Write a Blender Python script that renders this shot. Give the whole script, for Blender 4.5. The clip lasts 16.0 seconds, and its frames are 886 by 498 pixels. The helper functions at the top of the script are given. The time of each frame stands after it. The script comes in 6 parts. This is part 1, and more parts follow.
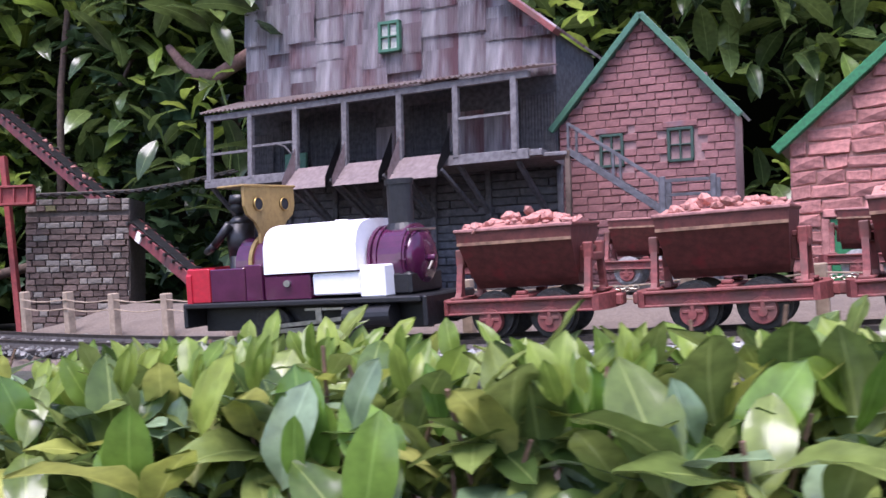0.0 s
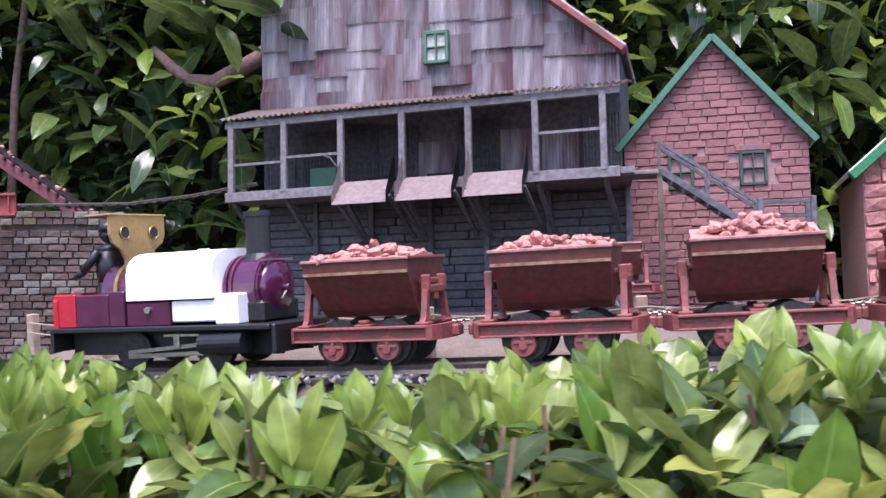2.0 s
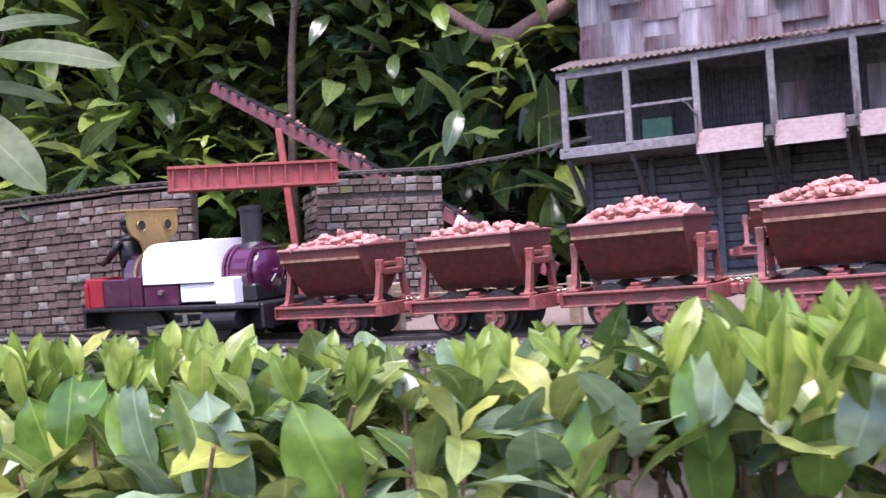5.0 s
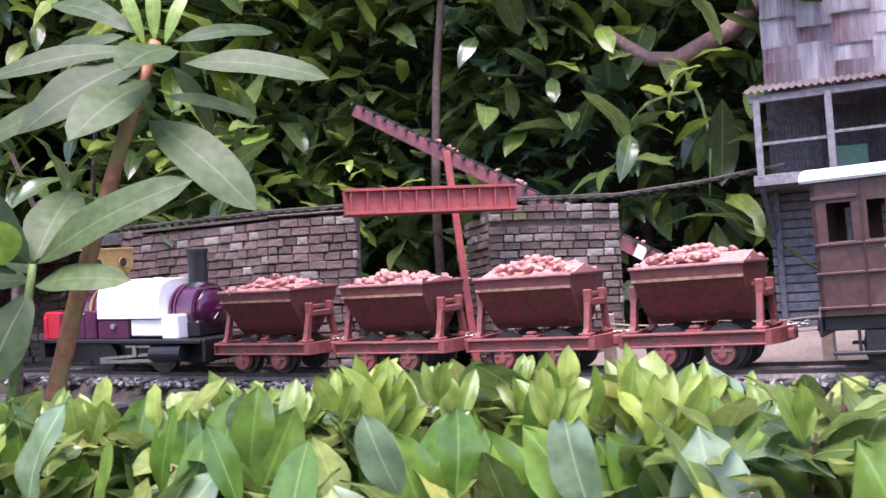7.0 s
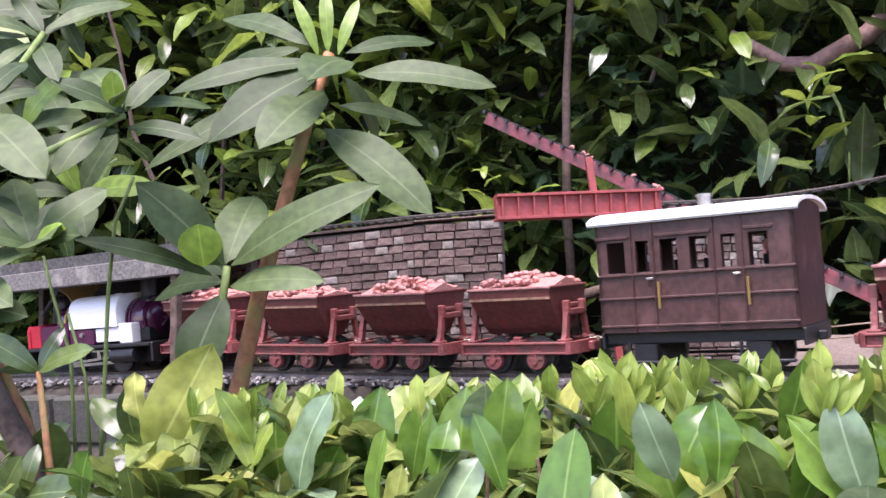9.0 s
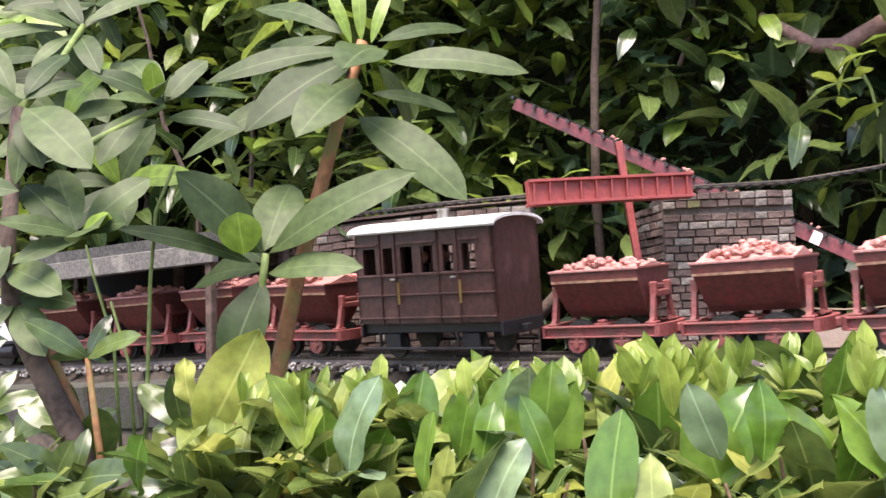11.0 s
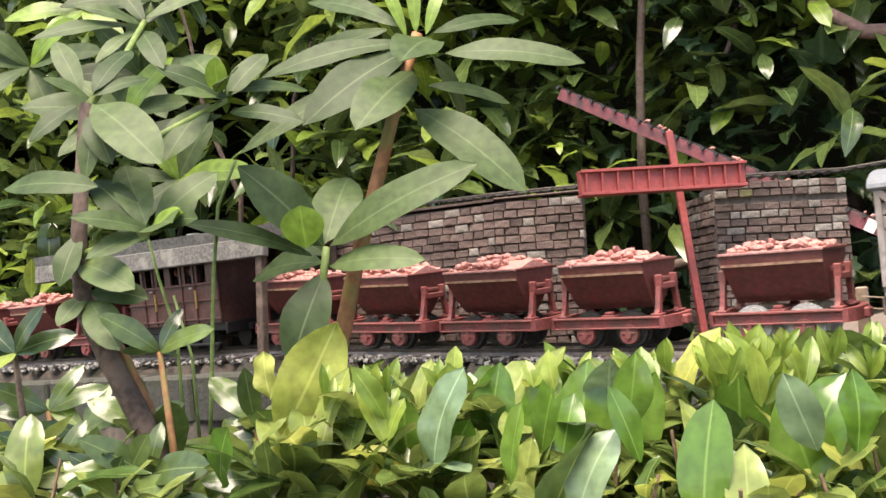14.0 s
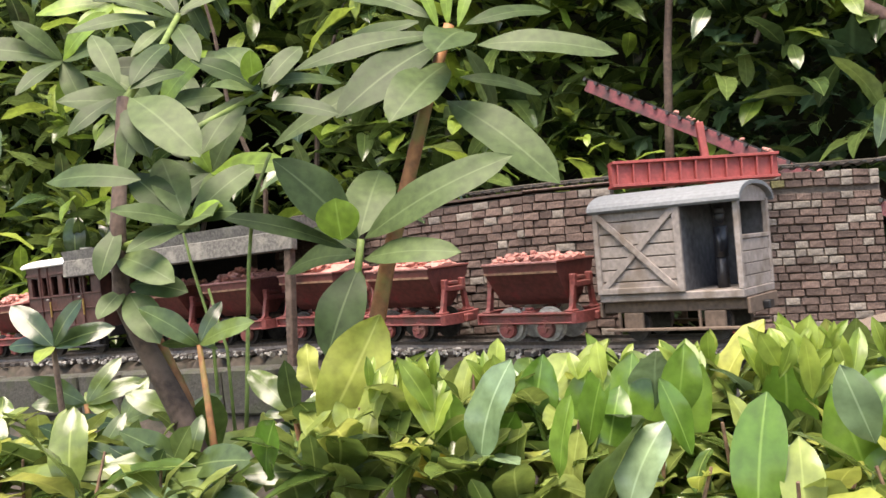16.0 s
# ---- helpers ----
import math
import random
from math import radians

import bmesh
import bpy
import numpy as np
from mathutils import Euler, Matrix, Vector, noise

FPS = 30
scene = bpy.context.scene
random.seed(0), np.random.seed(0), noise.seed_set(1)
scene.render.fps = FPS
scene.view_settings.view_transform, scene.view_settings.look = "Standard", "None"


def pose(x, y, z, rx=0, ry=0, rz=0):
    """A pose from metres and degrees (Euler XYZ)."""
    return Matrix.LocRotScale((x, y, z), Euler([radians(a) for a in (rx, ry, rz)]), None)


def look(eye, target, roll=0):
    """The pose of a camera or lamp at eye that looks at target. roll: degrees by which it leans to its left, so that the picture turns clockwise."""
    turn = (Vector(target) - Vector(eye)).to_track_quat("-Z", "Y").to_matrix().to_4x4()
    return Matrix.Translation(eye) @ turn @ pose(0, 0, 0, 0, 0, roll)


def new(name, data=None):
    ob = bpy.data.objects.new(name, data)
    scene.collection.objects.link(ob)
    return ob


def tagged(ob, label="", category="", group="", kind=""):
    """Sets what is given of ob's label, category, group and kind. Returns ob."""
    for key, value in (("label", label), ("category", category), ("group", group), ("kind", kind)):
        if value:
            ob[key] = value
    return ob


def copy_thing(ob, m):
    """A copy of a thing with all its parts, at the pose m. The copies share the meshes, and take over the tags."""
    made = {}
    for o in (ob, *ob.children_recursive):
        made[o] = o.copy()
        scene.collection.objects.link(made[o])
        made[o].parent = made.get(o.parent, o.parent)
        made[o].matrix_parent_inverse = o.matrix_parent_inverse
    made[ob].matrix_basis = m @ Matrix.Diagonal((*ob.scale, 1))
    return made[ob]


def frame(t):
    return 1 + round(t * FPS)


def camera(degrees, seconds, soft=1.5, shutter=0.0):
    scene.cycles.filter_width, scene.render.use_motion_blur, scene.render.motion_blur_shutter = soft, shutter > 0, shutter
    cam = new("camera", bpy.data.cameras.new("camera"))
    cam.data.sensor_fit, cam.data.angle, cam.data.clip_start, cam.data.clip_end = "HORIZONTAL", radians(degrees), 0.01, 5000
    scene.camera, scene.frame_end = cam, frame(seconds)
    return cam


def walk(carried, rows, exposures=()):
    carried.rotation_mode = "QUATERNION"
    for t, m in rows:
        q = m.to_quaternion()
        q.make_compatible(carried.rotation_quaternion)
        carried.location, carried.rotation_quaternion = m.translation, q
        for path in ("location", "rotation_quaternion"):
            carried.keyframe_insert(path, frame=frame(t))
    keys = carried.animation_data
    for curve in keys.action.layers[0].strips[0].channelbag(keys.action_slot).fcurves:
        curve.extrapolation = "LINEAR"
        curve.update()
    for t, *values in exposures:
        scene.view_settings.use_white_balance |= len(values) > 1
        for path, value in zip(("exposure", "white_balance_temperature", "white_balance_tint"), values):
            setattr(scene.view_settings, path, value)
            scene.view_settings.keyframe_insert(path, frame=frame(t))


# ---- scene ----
# the camera: slides along the line to the left, then stands and pans
cam = camera(48.0, 16.0, shutter=0.3)
PATH = [  # seconds, x, y, z, yaw, pitch, roll
    (0.0, 0.0539, 0.1164, 0.1639, 4.981, 2.547, 1.115),
    (0.5, -0.0108, 0.1386, 0.1581, 4.274, 2.751, 1.067),
    (1.0, -0.0741, 0.1602, 0.1551, 3.623, 2.959, 0.891),
    (1.5, -0.1483, 0.1763, 0.1577, -2.219, 3.908, 0.977),
    (2.0, -0.2081, 0.1812, 0.1515, -6.369, 4.730, 1.041),
    (2.5, -0.2583, 0.1892, 0.1503, -7.217, 4.997, 1.324),
    (3.0, -0.2951, 0.1942, 0.1463, -6.581, 4.987, 1.436),
    (3.5, -0.3503, 0.2055, 0.1459, -5.618, 5.055, 2.154),
    (4.0, -0.3808, 0.2209, 0.1453, -5.291, 4.488, 2.843),
    (4.5, -0.4245, 0.2455, 0.1420, -3.521, 4.470, 3.081),
    (5.0, -0.4624, 0.2828, 0.1401, -1.393, 4.114, 2.823),
    (7.5, -0.6654, 0.3431, 0.1418, -1.277, 7.167, 1.881),
    (8.0, -0.6880, 0.3370, 0.1406, 0.459, 7.571, 1.459),
    (8.5, -0.7008, 0.3259, 0.1385, 1.946, 7.213, 1.605),
    (9.0, -0.7118, 0.3202, 0.1380, 2.150, 7.015, 1.785),
    (9.5, -0.7164, 0.3216, 0.1369, 2.726, 6.604, 2.240),
    (10.0, -0.7190, 0.3189, 0.1365, 3.206, 6.237, 2.204),
    (12.5, -0.7340, 0.3095, 0.1390, 3.606, 6.322, 2.221),
    (13.0, -0.7416, 0.3113, 0.1394, 4.090, 6.248, 2.346),
    (13.5, -0.7475, 0.3115, 0.1386, 4.480, 6.026, 2.490),
    (14.0, -0.7494, 0.3110, 0.1385, 4.749, 5.828, 2.554),
    (14.5, -0.7529, 0.3104, 0.1389, 4.887, 5.651, 2.565),
    (15.0, -0.7573, 0.3112, 0.1390, 5.149, 5.538, 2.670),
    (15.5, -0.7603, 0.3113, 0.1384, 5.339, 5.579, 2.641),
    (16.0, -0.7640, 0.3119, 0.1386, 5.604, 5.490, 2.659),
]
walk(cam, [(t, pose(x, y, z, 90 + pitch, roll, yaw)) for t, x, y, z, yaw, pitch, roll in PATH], [(0.0, 1.10, 6080, 29), (2.0, 1.34, 6130, 29), (5.0, 1.60, 6150, 34), (9.0, 1.73, 6450, 31), (12.5, 1.72, 7650, 17), (16.0, 1.68, 7850, 15)])

# ---- light: bright overcast day under trees ----
world = bpy.data.worlds.new("overcast_sky")
scene.world = world
world.use_nodes = True
wn = world.node_tree
sky = wn.nodes.new("ShaderNodeTexSky")
sky.sky_type, sky.sun_disc = "NISHITA", False
sky.sun_elevation, sky.sun_rotation = radians(65), radians(200)
wn.links.new(sky.outputs[0], wn.nodes["Background"].inputs[0])
wn.nodes["Background"].inputs[1].default_value = 0.15
sun_data = bpy.data.lights.new("sun", "SUN")
sun_data.energy, sun_data.angle, sun_data.color = 3.0, radians(40), (1.0, 0.97, 0.93)
sun = new("sun", sun_data)
sun.matrix_world = look((-0.5, -0.9, 4.0), (0.0, 0.8, 0.1))

# ---- materials ----


def mat(name, base, rough=0.6, metal=0.0, vary=0.25, grain=60.0, bump=0.15, second=None, amount=0.5, spread=9.0, obvary=0.0, coat=0.0, stretch=None):
    """A surface with stains at a large scale, grain at a small one, and fine relief."""
    m = bpy.data.materials.new(name)
    m.use_nodes = True
    n, l = m.node_tree.nodes, m.node_tree.links
    b = n["Principled BSDF"]
    b.inputs["Roughness"].default_value, b.inputs["Metallic"].default_value = rough, metal
    b.inputs["Coat Weight"].default_value = coat
    geo = n.new("ShaderNodeTexCoord")
    fine, wide = n.new("ShaderNodeTexNoise"), n.new("ShaderNodeTexNoise")
    fine.inputs["Scale"].default_value, fine.inputs["Detail"].default_value = grain * 5, 6
    wide.inputs["Scale"].default_value, wide.inputs["Detail"].default_value = spread * 5, 4
    mp = n.new("ShaderNodeMapping")
    mp.inputs["Scale"].default_value = stretch or (1, 1, 1)
    l.new(geo.outputs["Object"], mp.inputs["Vector"])
    for t in (fine, wide):
        l.new(mp.outputs[0], t.inputs["Vector"])
    ramp = n.new("ShaderNodeValToRGB")
    lo, hi = [max(0, c * (1 - vary)) for c in base], [min(1, c * (1 + vary)) for c in base]
    ramp.color_ramp.elements[0].color, ramp.color_ramp.elements[1].color = (*lo, 1), (*hi, 1)
    ramp.color_ramp.elements[0].position, ramp.color_ramp.elements[1].position = 0.3, 0.7
    l.new(fine.outputs[0], ramp.inputs[0])
    col = ramp.outputs[0]
    if second:
        mask = n.new("ShaderNodeValToRGB")
        mask.color_ramp.elements[0].position, mask.color_ramp.elements[1].position = 0.62 - 0.3 * amount, 0.72 - 0.2 * amount
        l.new(wide.outputs[0], mask.inputs[0])
        mix = n.new("ShaderNodeMix")
        mix.data_type = "RGBA"
        l.new(mask.outputs[0], mix.inputs[0]), l.new(col, mix.inputs[6])
        mix.inputs[7].default_value = (*second, 1)
        col = mix.outputs[2]
    if obvary:
        info, hsv, mr = n.new("ShaderNodeObjectInfo"), n.new("ShaderNodeHueSaturation"), n.new("ShaderNodeMapRange")
        mr.inputs[3].default_value, mr.inputs[4].default_value = 1 - obvary, 1 + obvary
        l.new(info.outputs["Random"], mr.inputs[0]), l.new(mr.outputs[0], hsv.inputs["Value"])
        l.new(col, hsv.inputs["Color"])
        col = hsv.outputs[0]
    l.new(col, b.inputs["Base Color"])
    if bump:
        bp = n.new("ShaderNodeBump")
        bp.inputs["Strength"].default_value, bp.inputs["Distance"].default_value = bump, 0.002
        l.new(fine.outputs[0], bp.inputs["Height"]), l.new(bp.outputs[0], b.inputs["Normal"])
    return m


def leaf_mat(name, dark, light, rough=0.3, through_light=0.3, veins=0.035):
    """Leaf: pale midrib, faint side veins, colour changing from leaf to leaf, some light coming through."""
    m = bpy.data.materials.new(name)
    m.use_nodes = True
    n, l = m.node_tree.nodes, m.node_tree.links
    b, out = n["Principled BSDF"], n["Material Output"]
    b.inputs["Roughness"].default_value = rough
    info, geo, uv = n.new("ShaderNodeObjectInfo"), n.new("ShaderNodeNewGeometry"), n.new("ShaderNodeUVMap")
    add, fr = n.new("ShaderNodeMath"), n.new("ShaderNodeMath")
    fr.operation = "FRACT"
    l.new(info.outputs["Random"], add.inputs[0]), l.new(geo.outputs["Random Per Island"], add.inputs[1]), l.new(add.outputs[0], fr.inputs[0])
    ramp = n.new("ShaderNodeValToRGB")
    ramp.color_ramp.elements[0].color, ramp.color_ramp.elements[1].color = (*dark, 1), (*light, 1)
    ramp.color_ramp.elements[0].position, ramp.color_ramp.elements[1].position = 0.1, 1.0
    l.new(fr.outputs[0], ramp.inputs[0])
    sep = n.new("ShaderNodeSeparateXYZ")
    l.new(uv.outputs[0], sep.inputs[0])
    dist, rib = n.new("ShaderNodeMath"), n.new("ShaderNodeMapRange")
    dist.operation = "ABSOLUTE"
    l.new(sep.outputs[0], dist.inputs[0]), l.new(dist.outputs[0], rib.inputs[0])
    rib.inputs[1].default_value, rib.inputs[2].default_value, rib.inputs[3].default_value, rib.inputs[4].default_value = 0.02, 0.07, 1.0, 0.0
    vein, vsub, vabs = n.new("ShaderNodeMath"), n.new("ShaderNodeMath"), n.new("ShaderNodeMath")
    vsub.operation, vsub.inputs[1].default_value = "MULTIPLY", 0.35
    l.new(dist.outputs[0], vsub.inputs[0])
    vein.operation = "SUBTRACT"
    l.new(sep.outputs[1], vein.inputs[0]), l.new(vsub.outputs[0], vein.inputs[1])
    saw, sawp = n.new("ShaderNodeMath"), n.new("ShaderNodeMath")
    sawp.operation, sawp.inputs[1].default_value = "MULTIPLY", 34.0
    l.new(vein.outputs[0], sawp.inputs[0])
    saw.operation = "SINE"
    l.new(sawp.outputs[0], saw.inputs[0])
    noi = n.new("ShaderNodeTexNoise")
    noi.inputs["Scale"].default_value, noi.inputs["Detail"].default_value = 140, 4
    l.new(geo.outputs["Position"], noi.inputs["Vector"])
    mixv = n.new("ShaderNodeHueSaturation")
    mr = n.new("ShaderNodeMapRange")
    mr.inputs[1].default_value, mr.inputs[2].default_value, mr.inputs[3].default_value, mr.inputs[4].default_value = 0.3, 0.7, 0.75, 1.25
    l.new(noi.outputs[0], mr.inputs[0]), l.new(mr.outputs[0], mixv.inputs["Value"]), l.new(ramp.outputs[0], mixv.inputs["Color"])
    mix = n.new("ShaderNodeMix")
    mix.data_type = "RGBA"
    l.new(mixv.outputs[0], mix.inputs[6])
    mix.inputs[7].default_value = (*[min(1, 1.6 * c + 0.04) for c in light], 1)
    ribs = n.new("ShaderNodeMath")
    ribs.operation, ribs.inputs[1].default_value = "MULTIPLY", 0.4
    l.new(rib.outputs[0], ribs.inputs[0]), l.new(ribs.outputs[0], mix.inputs[0])
    l.new(mix.outputs[2], b.inputs["Base Color"])
    bp = n.new("ShaderNodeBump")
    bp.inputs["Strength"].default_value, bp.inputs["Distance"].default_value = veins, 0.00012
    l.new(saw.outputs[0], bp.inputs["Height"]), l.new(bp.outputs[0], b.inputs["Normal"])
    tr, ms = n.new("ShaderNodeBsdfTranslucent"), n.new("ShaderNodeMixShader")
    l.new(mix.outputs[2], tr.inputs[0])
    ms.inputs[0].default_value = through_light
    l.new(b.outputs[0], ms.inputs[1]), l.new(tr.outputs[0], ms.inputs[2]), l.new(ms.outputs[0], out.inputs[0])
    return m


RED = mat("red_oxide_paint", (0.215, 0.055, 0.05), 0.62, vary=0.3, second=(0.14, 0.055, 0.045), amount=0.35, grain=70)
DUSTY = mat("dusty_rim_paint", (0.33, 0.155, 0.14), 0.75, vary=0.3, second=(0.20, 0.07, 0.06), amount=0.4, grain=60)
RED_DARK = mat("stained_red_paint", (0.12, 0.034, 0.028), 0.55, vary=0.3, second=(0.20, 0.03, 0.03), amount=0.22, grain=40)
GIRDER = mat("bright_red_paint", (0.28, 0.05, 0.046), 0.6, vary=0.25, second=(0.22, 0.045, 0.04), amount=0.3)
CONV = mat("dull_red_paint", (0.17, 0.04, 0.045), 0.6, vary=0.3, second=(0.07, 0.03, 0.03), amount=0.4)
STONE = mat("pink_crushed_stone", (0.42, 0.19, 0.16), 0.85, vary=0.3, grain=90, bump=0.4, obvary=0.25)
WORN = mat("worn_tan_edge", (0.24, 0.135, 0.085), 0.7, vary=0.35, grain=50, second=(0.14, 0.05, 0.04), amount=0.35)
TYRE = mat("dark_steel", (0.045, 0.043, 0.042), 0.45, metal=0.6, vary=0.4)
STEEL = mat("bright_steel", (0.45, 0.43, 0.40), 0.35, metal=1.0, vary=0.2)
WHEELW = mat("worn_wheel_tread", (0.40, 0.385, 0.36), 0.5, metal=0.2, vary=0.3)
CHAIN = mat("tarnished_chain", (0.42, 0.38, 0.30), 0.4, metal=0.9, vary=0.3)
PURPLE = mat("purple_enamel", (0.075, 0.012, 0.045), 0.22, vary=0.2, grain=20, bump=0.02, coat=0.6)
WHITE = mat("white_paint", (0.86, 0.85, 0.86), 0.5, vary=0.03, bump=0.03)
OCHRE = mat("ochre_paint", (0.31, 0.20, 0.07), 0.5, vary=0.15, bump=0.05)
SCARLET = mat("scarlet_paint", (0.42, 0.015, 0.03), 0.4, vary=0.15, bump=0.04)
BLACK = mat("black_paint", (0.012, 0.012, 0.014), 0.45, vary=0.3)
FIGURE = mat("dark_figure_paint", (0.02, 0.02, 0.024), 0.4, vary=0.5)
COACH = mat("coach_brown_paint", (0.062, 0.026, 0.022), 0.42, vary=0.35, grain=40, second=(0.10, 0.045, 0.04), amount=0.15)
ROOFW = mat("chalky_white_roof", (0.72, 0.70, 0.66), 0.7, vary=0.1, second=(0.5, 0.47, 0.42), amount=0.2)
BRASS = mat("dull_brass", (0.42, 0.28, 0.10), 0.4, metal=0.8, vary=0.2)
VANWOOD = mat("weathered_grey_planks", (0.26, 0.225, 0.205), 0.8, vary=0.25, grain=50, second=(0.17, 0.135, 0.11), amount=0.4, obvary=0.12)
VANSOLE = mat("brown_stained_timber", (0.125, 0.088, 0.066), 0.85, vary=0.3, grain=50)
VANROOF = mat("slate_grey_roof", (0.16, 0.17, 0.18), 0.7, vary=0.15)
BRICK = mat("weathered_brick", (0.092, 0.063, 0.053), 0.9, vary=0.4, grain=60, bump=0.5, second=(0.075, 0.057, 0.05), amount=0.45, obvary=0.35)
BRICKL = mat("pale_lichen_brick", (0.17, 0.15, 0.13), 0.9, vary=0.35, grain=60, bump=0.5, second=(0.11, 0.075, 0.063), amount=0.5, obvary=0.3)
MOSSB = mat("mossy_brick", (0.105, 0.10, 0.045), 0.95, vary=0.4, grain=60, bump=0.5, second=(0.105, 0.064, 0.053), amount=0.5)
MORTAR = mat("dark_mortar", (0.085, 0.07, 0.06), 0.95, vary=0.3, bump=0.4)
HBRICK = mat("painted_red_brick", (0.225, 0.10, 0.098), 0.85, vary=0.25, grain=60, bump=0.3, second=(0.19, 0.115, 0.13), amount=0.4, obvary=0.14)
HMORTAR = mat("pale_mortar", (0.30, 0.185, 0.18), 0.9, vary=0.2)
SAND = mat("pink_sandstone", (0.38, 0.165, 0.145), 0.9, vary=0.3, grain=40, bump=0.5, obvary=0.2)
SANDM = mat("sandstone_mortar", (0.46, 0.26, 0.22), 0.9, vary=0.2)
GREEN = mat("dark_green_paint", (0.045, 0.14, 0.085), 0.5, vary=0.2)
GREEND = mat("faded_dark_green_paint", (0.022, 0.055, 0.04), 0.55, vary=0.25)
GREENB = mat("bright_green_paint", (0.014, 0.15, 0.055), 0.55, vary=0.3)
TIN = mat("weathered_tin", (0.33, 0.295, 0.315), 0.65, metal=0.05, vary=0.5, grain=22, second=(0.20, 0.10, 0.115), amount=0.5, spread=7, obvary=0.12, bump=0.1, stretch=(1, 1, 0.16))
TINL = mat("chalked_tin", (0.46, 0.43, 0.445), 0.65, metal=0.05, vary=0.35, grain=22, second=(0.27, 0.20, 0.22), amount=0.5, spread=8, obvary=0.12, bump=0.1, stretch=(1, 1, 0.16))
TINR = mat("rusted_tin", (0.21, 0.115, 0.125), 0.7, vary=0.35, second=(0.36, 0.31, 0.33), amount=0.75, spread=8, obvary=0.2, stretch=(1, 1, 0.16))
PINKTIN = mat("pinkish_roof_tin", (0.30, 0.245, 0.23), 0.65, metal=0.1, vary=0.2, second=(0.26, 0.17, 0.15), amount=0.3)
CHUTE = mat("pink_bleached_board", (0.36, 0.285, 0.28), 0.75, vary=0.2, grain=40)
OLDWOOD = mat("old_grey_timber", (0.15, 0.14, 0.145), 0.8, vary=0.35, grain=40, obvary=0.15)
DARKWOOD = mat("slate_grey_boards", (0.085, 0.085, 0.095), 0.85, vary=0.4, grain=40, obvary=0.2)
# near-black without sheen: the shade between the leaves put into colour
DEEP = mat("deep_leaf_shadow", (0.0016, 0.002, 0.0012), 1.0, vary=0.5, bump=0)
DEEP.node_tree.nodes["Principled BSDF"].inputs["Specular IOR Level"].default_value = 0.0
# near-black colour standing in for the darkness inside openings
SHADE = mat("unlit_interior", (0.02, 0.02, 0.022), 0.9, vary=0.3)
POST = mat("fresh_fence_wood", (0.34, 0.26, 0.19), 0.8, vary=0.25, grain=40)
GLASSD = mat("dark_window_glass", (0.03, 0.035, 0.035), 0.08, vary=0.2, bump=0)
GLASSL = mat("clouded_window_glass", (0.45, 0.45, 0.40), 0.3, vary=0.25, bump=0)
SOIL = mat("dark_soil", (0.045, 0.035, 0.026), 0.95, vary=0.5, grain=30, bump=0.6, second=(0.03, 0.03, 0.02), amount=0.4)
SANDY = mat("sandy_gravel", (0.165, 0.130, 0.105), 0.95, vary=0.35, grain=120, bump=0.6, second=(0.14, 0.11, 0.09), amount=0.4)
BALLAST = mat("grey_ballast_chips", (0.23, 0.22, 0.205), 0.9, vary=0.4, grain=60, bump=0.3, second=(0.10, 0.10, 0.085), amount=0.45)
LIMECHIP = mat("pale_limestone_chips", (0.48, 0.47, 0.45), 0.85, vary=0.3, grain=60, bump=0.3, second=(0.25, 0.24, 0.22), amount=0.4)
SLEEPER = mat("creosoted_sleeper", (0.05, 0.042, 0.038), 0.85, vary=0.3)
RAIL = mat("rusty_rail", (0.10, 0.085, 0.075), 0.5, metal=0.6, vary=0.3)
# mossy concrete, its base also darkened to stand in for foliage shade
SLAB = mat("shade_darkened_mossy_concrete", (0.052, 0.050, 0.042), 0.95, vary=0.4, bump=0.5, second=(0.045, 0.05, 0.03), amount=0.45)
ROOFOLD = mat("lichened_roofing", (0.12, 0.115, 0.105), 0.95, vary=0.4, bump=0.4, second=(0.21, 0.20, 0.175), amount=0.2)
BARK = mat("brown_bark", (0.075, 0.05, 0.038), 0.9, vary=0.4, grain=50, bump=0.5, second=(0.13, 0.09, 0.07), amount=0.3)
TWIG = mat("cut_twig_bark", (0.16, 0.095, 0.06), 0.85, vary=0.4, grain=50, bump=0.4)
PALEBARK = mat("pinkish_branch_bark", (0.22, 0.13, 0.115), 0.85, vary=0.3, grain=40, bump=0.4)
STEMR = mat("russet_stem", (0.26, 0.115, 0.045), 0.7, vary=0.35, grain=30, bump=0.3, second=(0.20, 0.17, 0.05), amount=0.4)
STEMG = mat("green_stem", (0.14, 0.20, 0.05), 0.6, vary=0.3, grain=30)
L_BACK = leaf_mat("laurel_leaf", (0.032, 0.062, 0.022), (0.15, 0.21, 0.06), 0.21)
L_BRIGHT = leaf_mat("young_and_skylit_laurel_leaf", (0.15, 0.24, 0.035), (0.30, 0.38, 0.07), 0.35, 0.4)
L_IVY = leaf_mat("ivy_leaf", (0.02, 0.05, 0.024), (0.07, 0.125, 0.055), 0.36, 0.2)
L_HEDGE = leaf_mat("hedge_leaf", (0.065, 0.115, 0.028), (0.26, 0.315, 0.085), 0.22, 0.3)
# paler leaves whose colour doubles as the hedge's sky highlights
L_GREY = leaf_mat("grey_green_highlight_leaf", (0.13, 0.20, 0.10), (0.24, 0.33, 0.19), 0.24, 0.2)
L_RHODO = leaf_mat("rhododendron_leaf", (0.034, 0.060, 0.018), (0.088, 0.128, 0.046), 0.5, 0.2, 0.02)
L_RHODO.node_tree.nodes["Principled BSDF"].inputs["Specular IOR Level"].default_value = 0.25
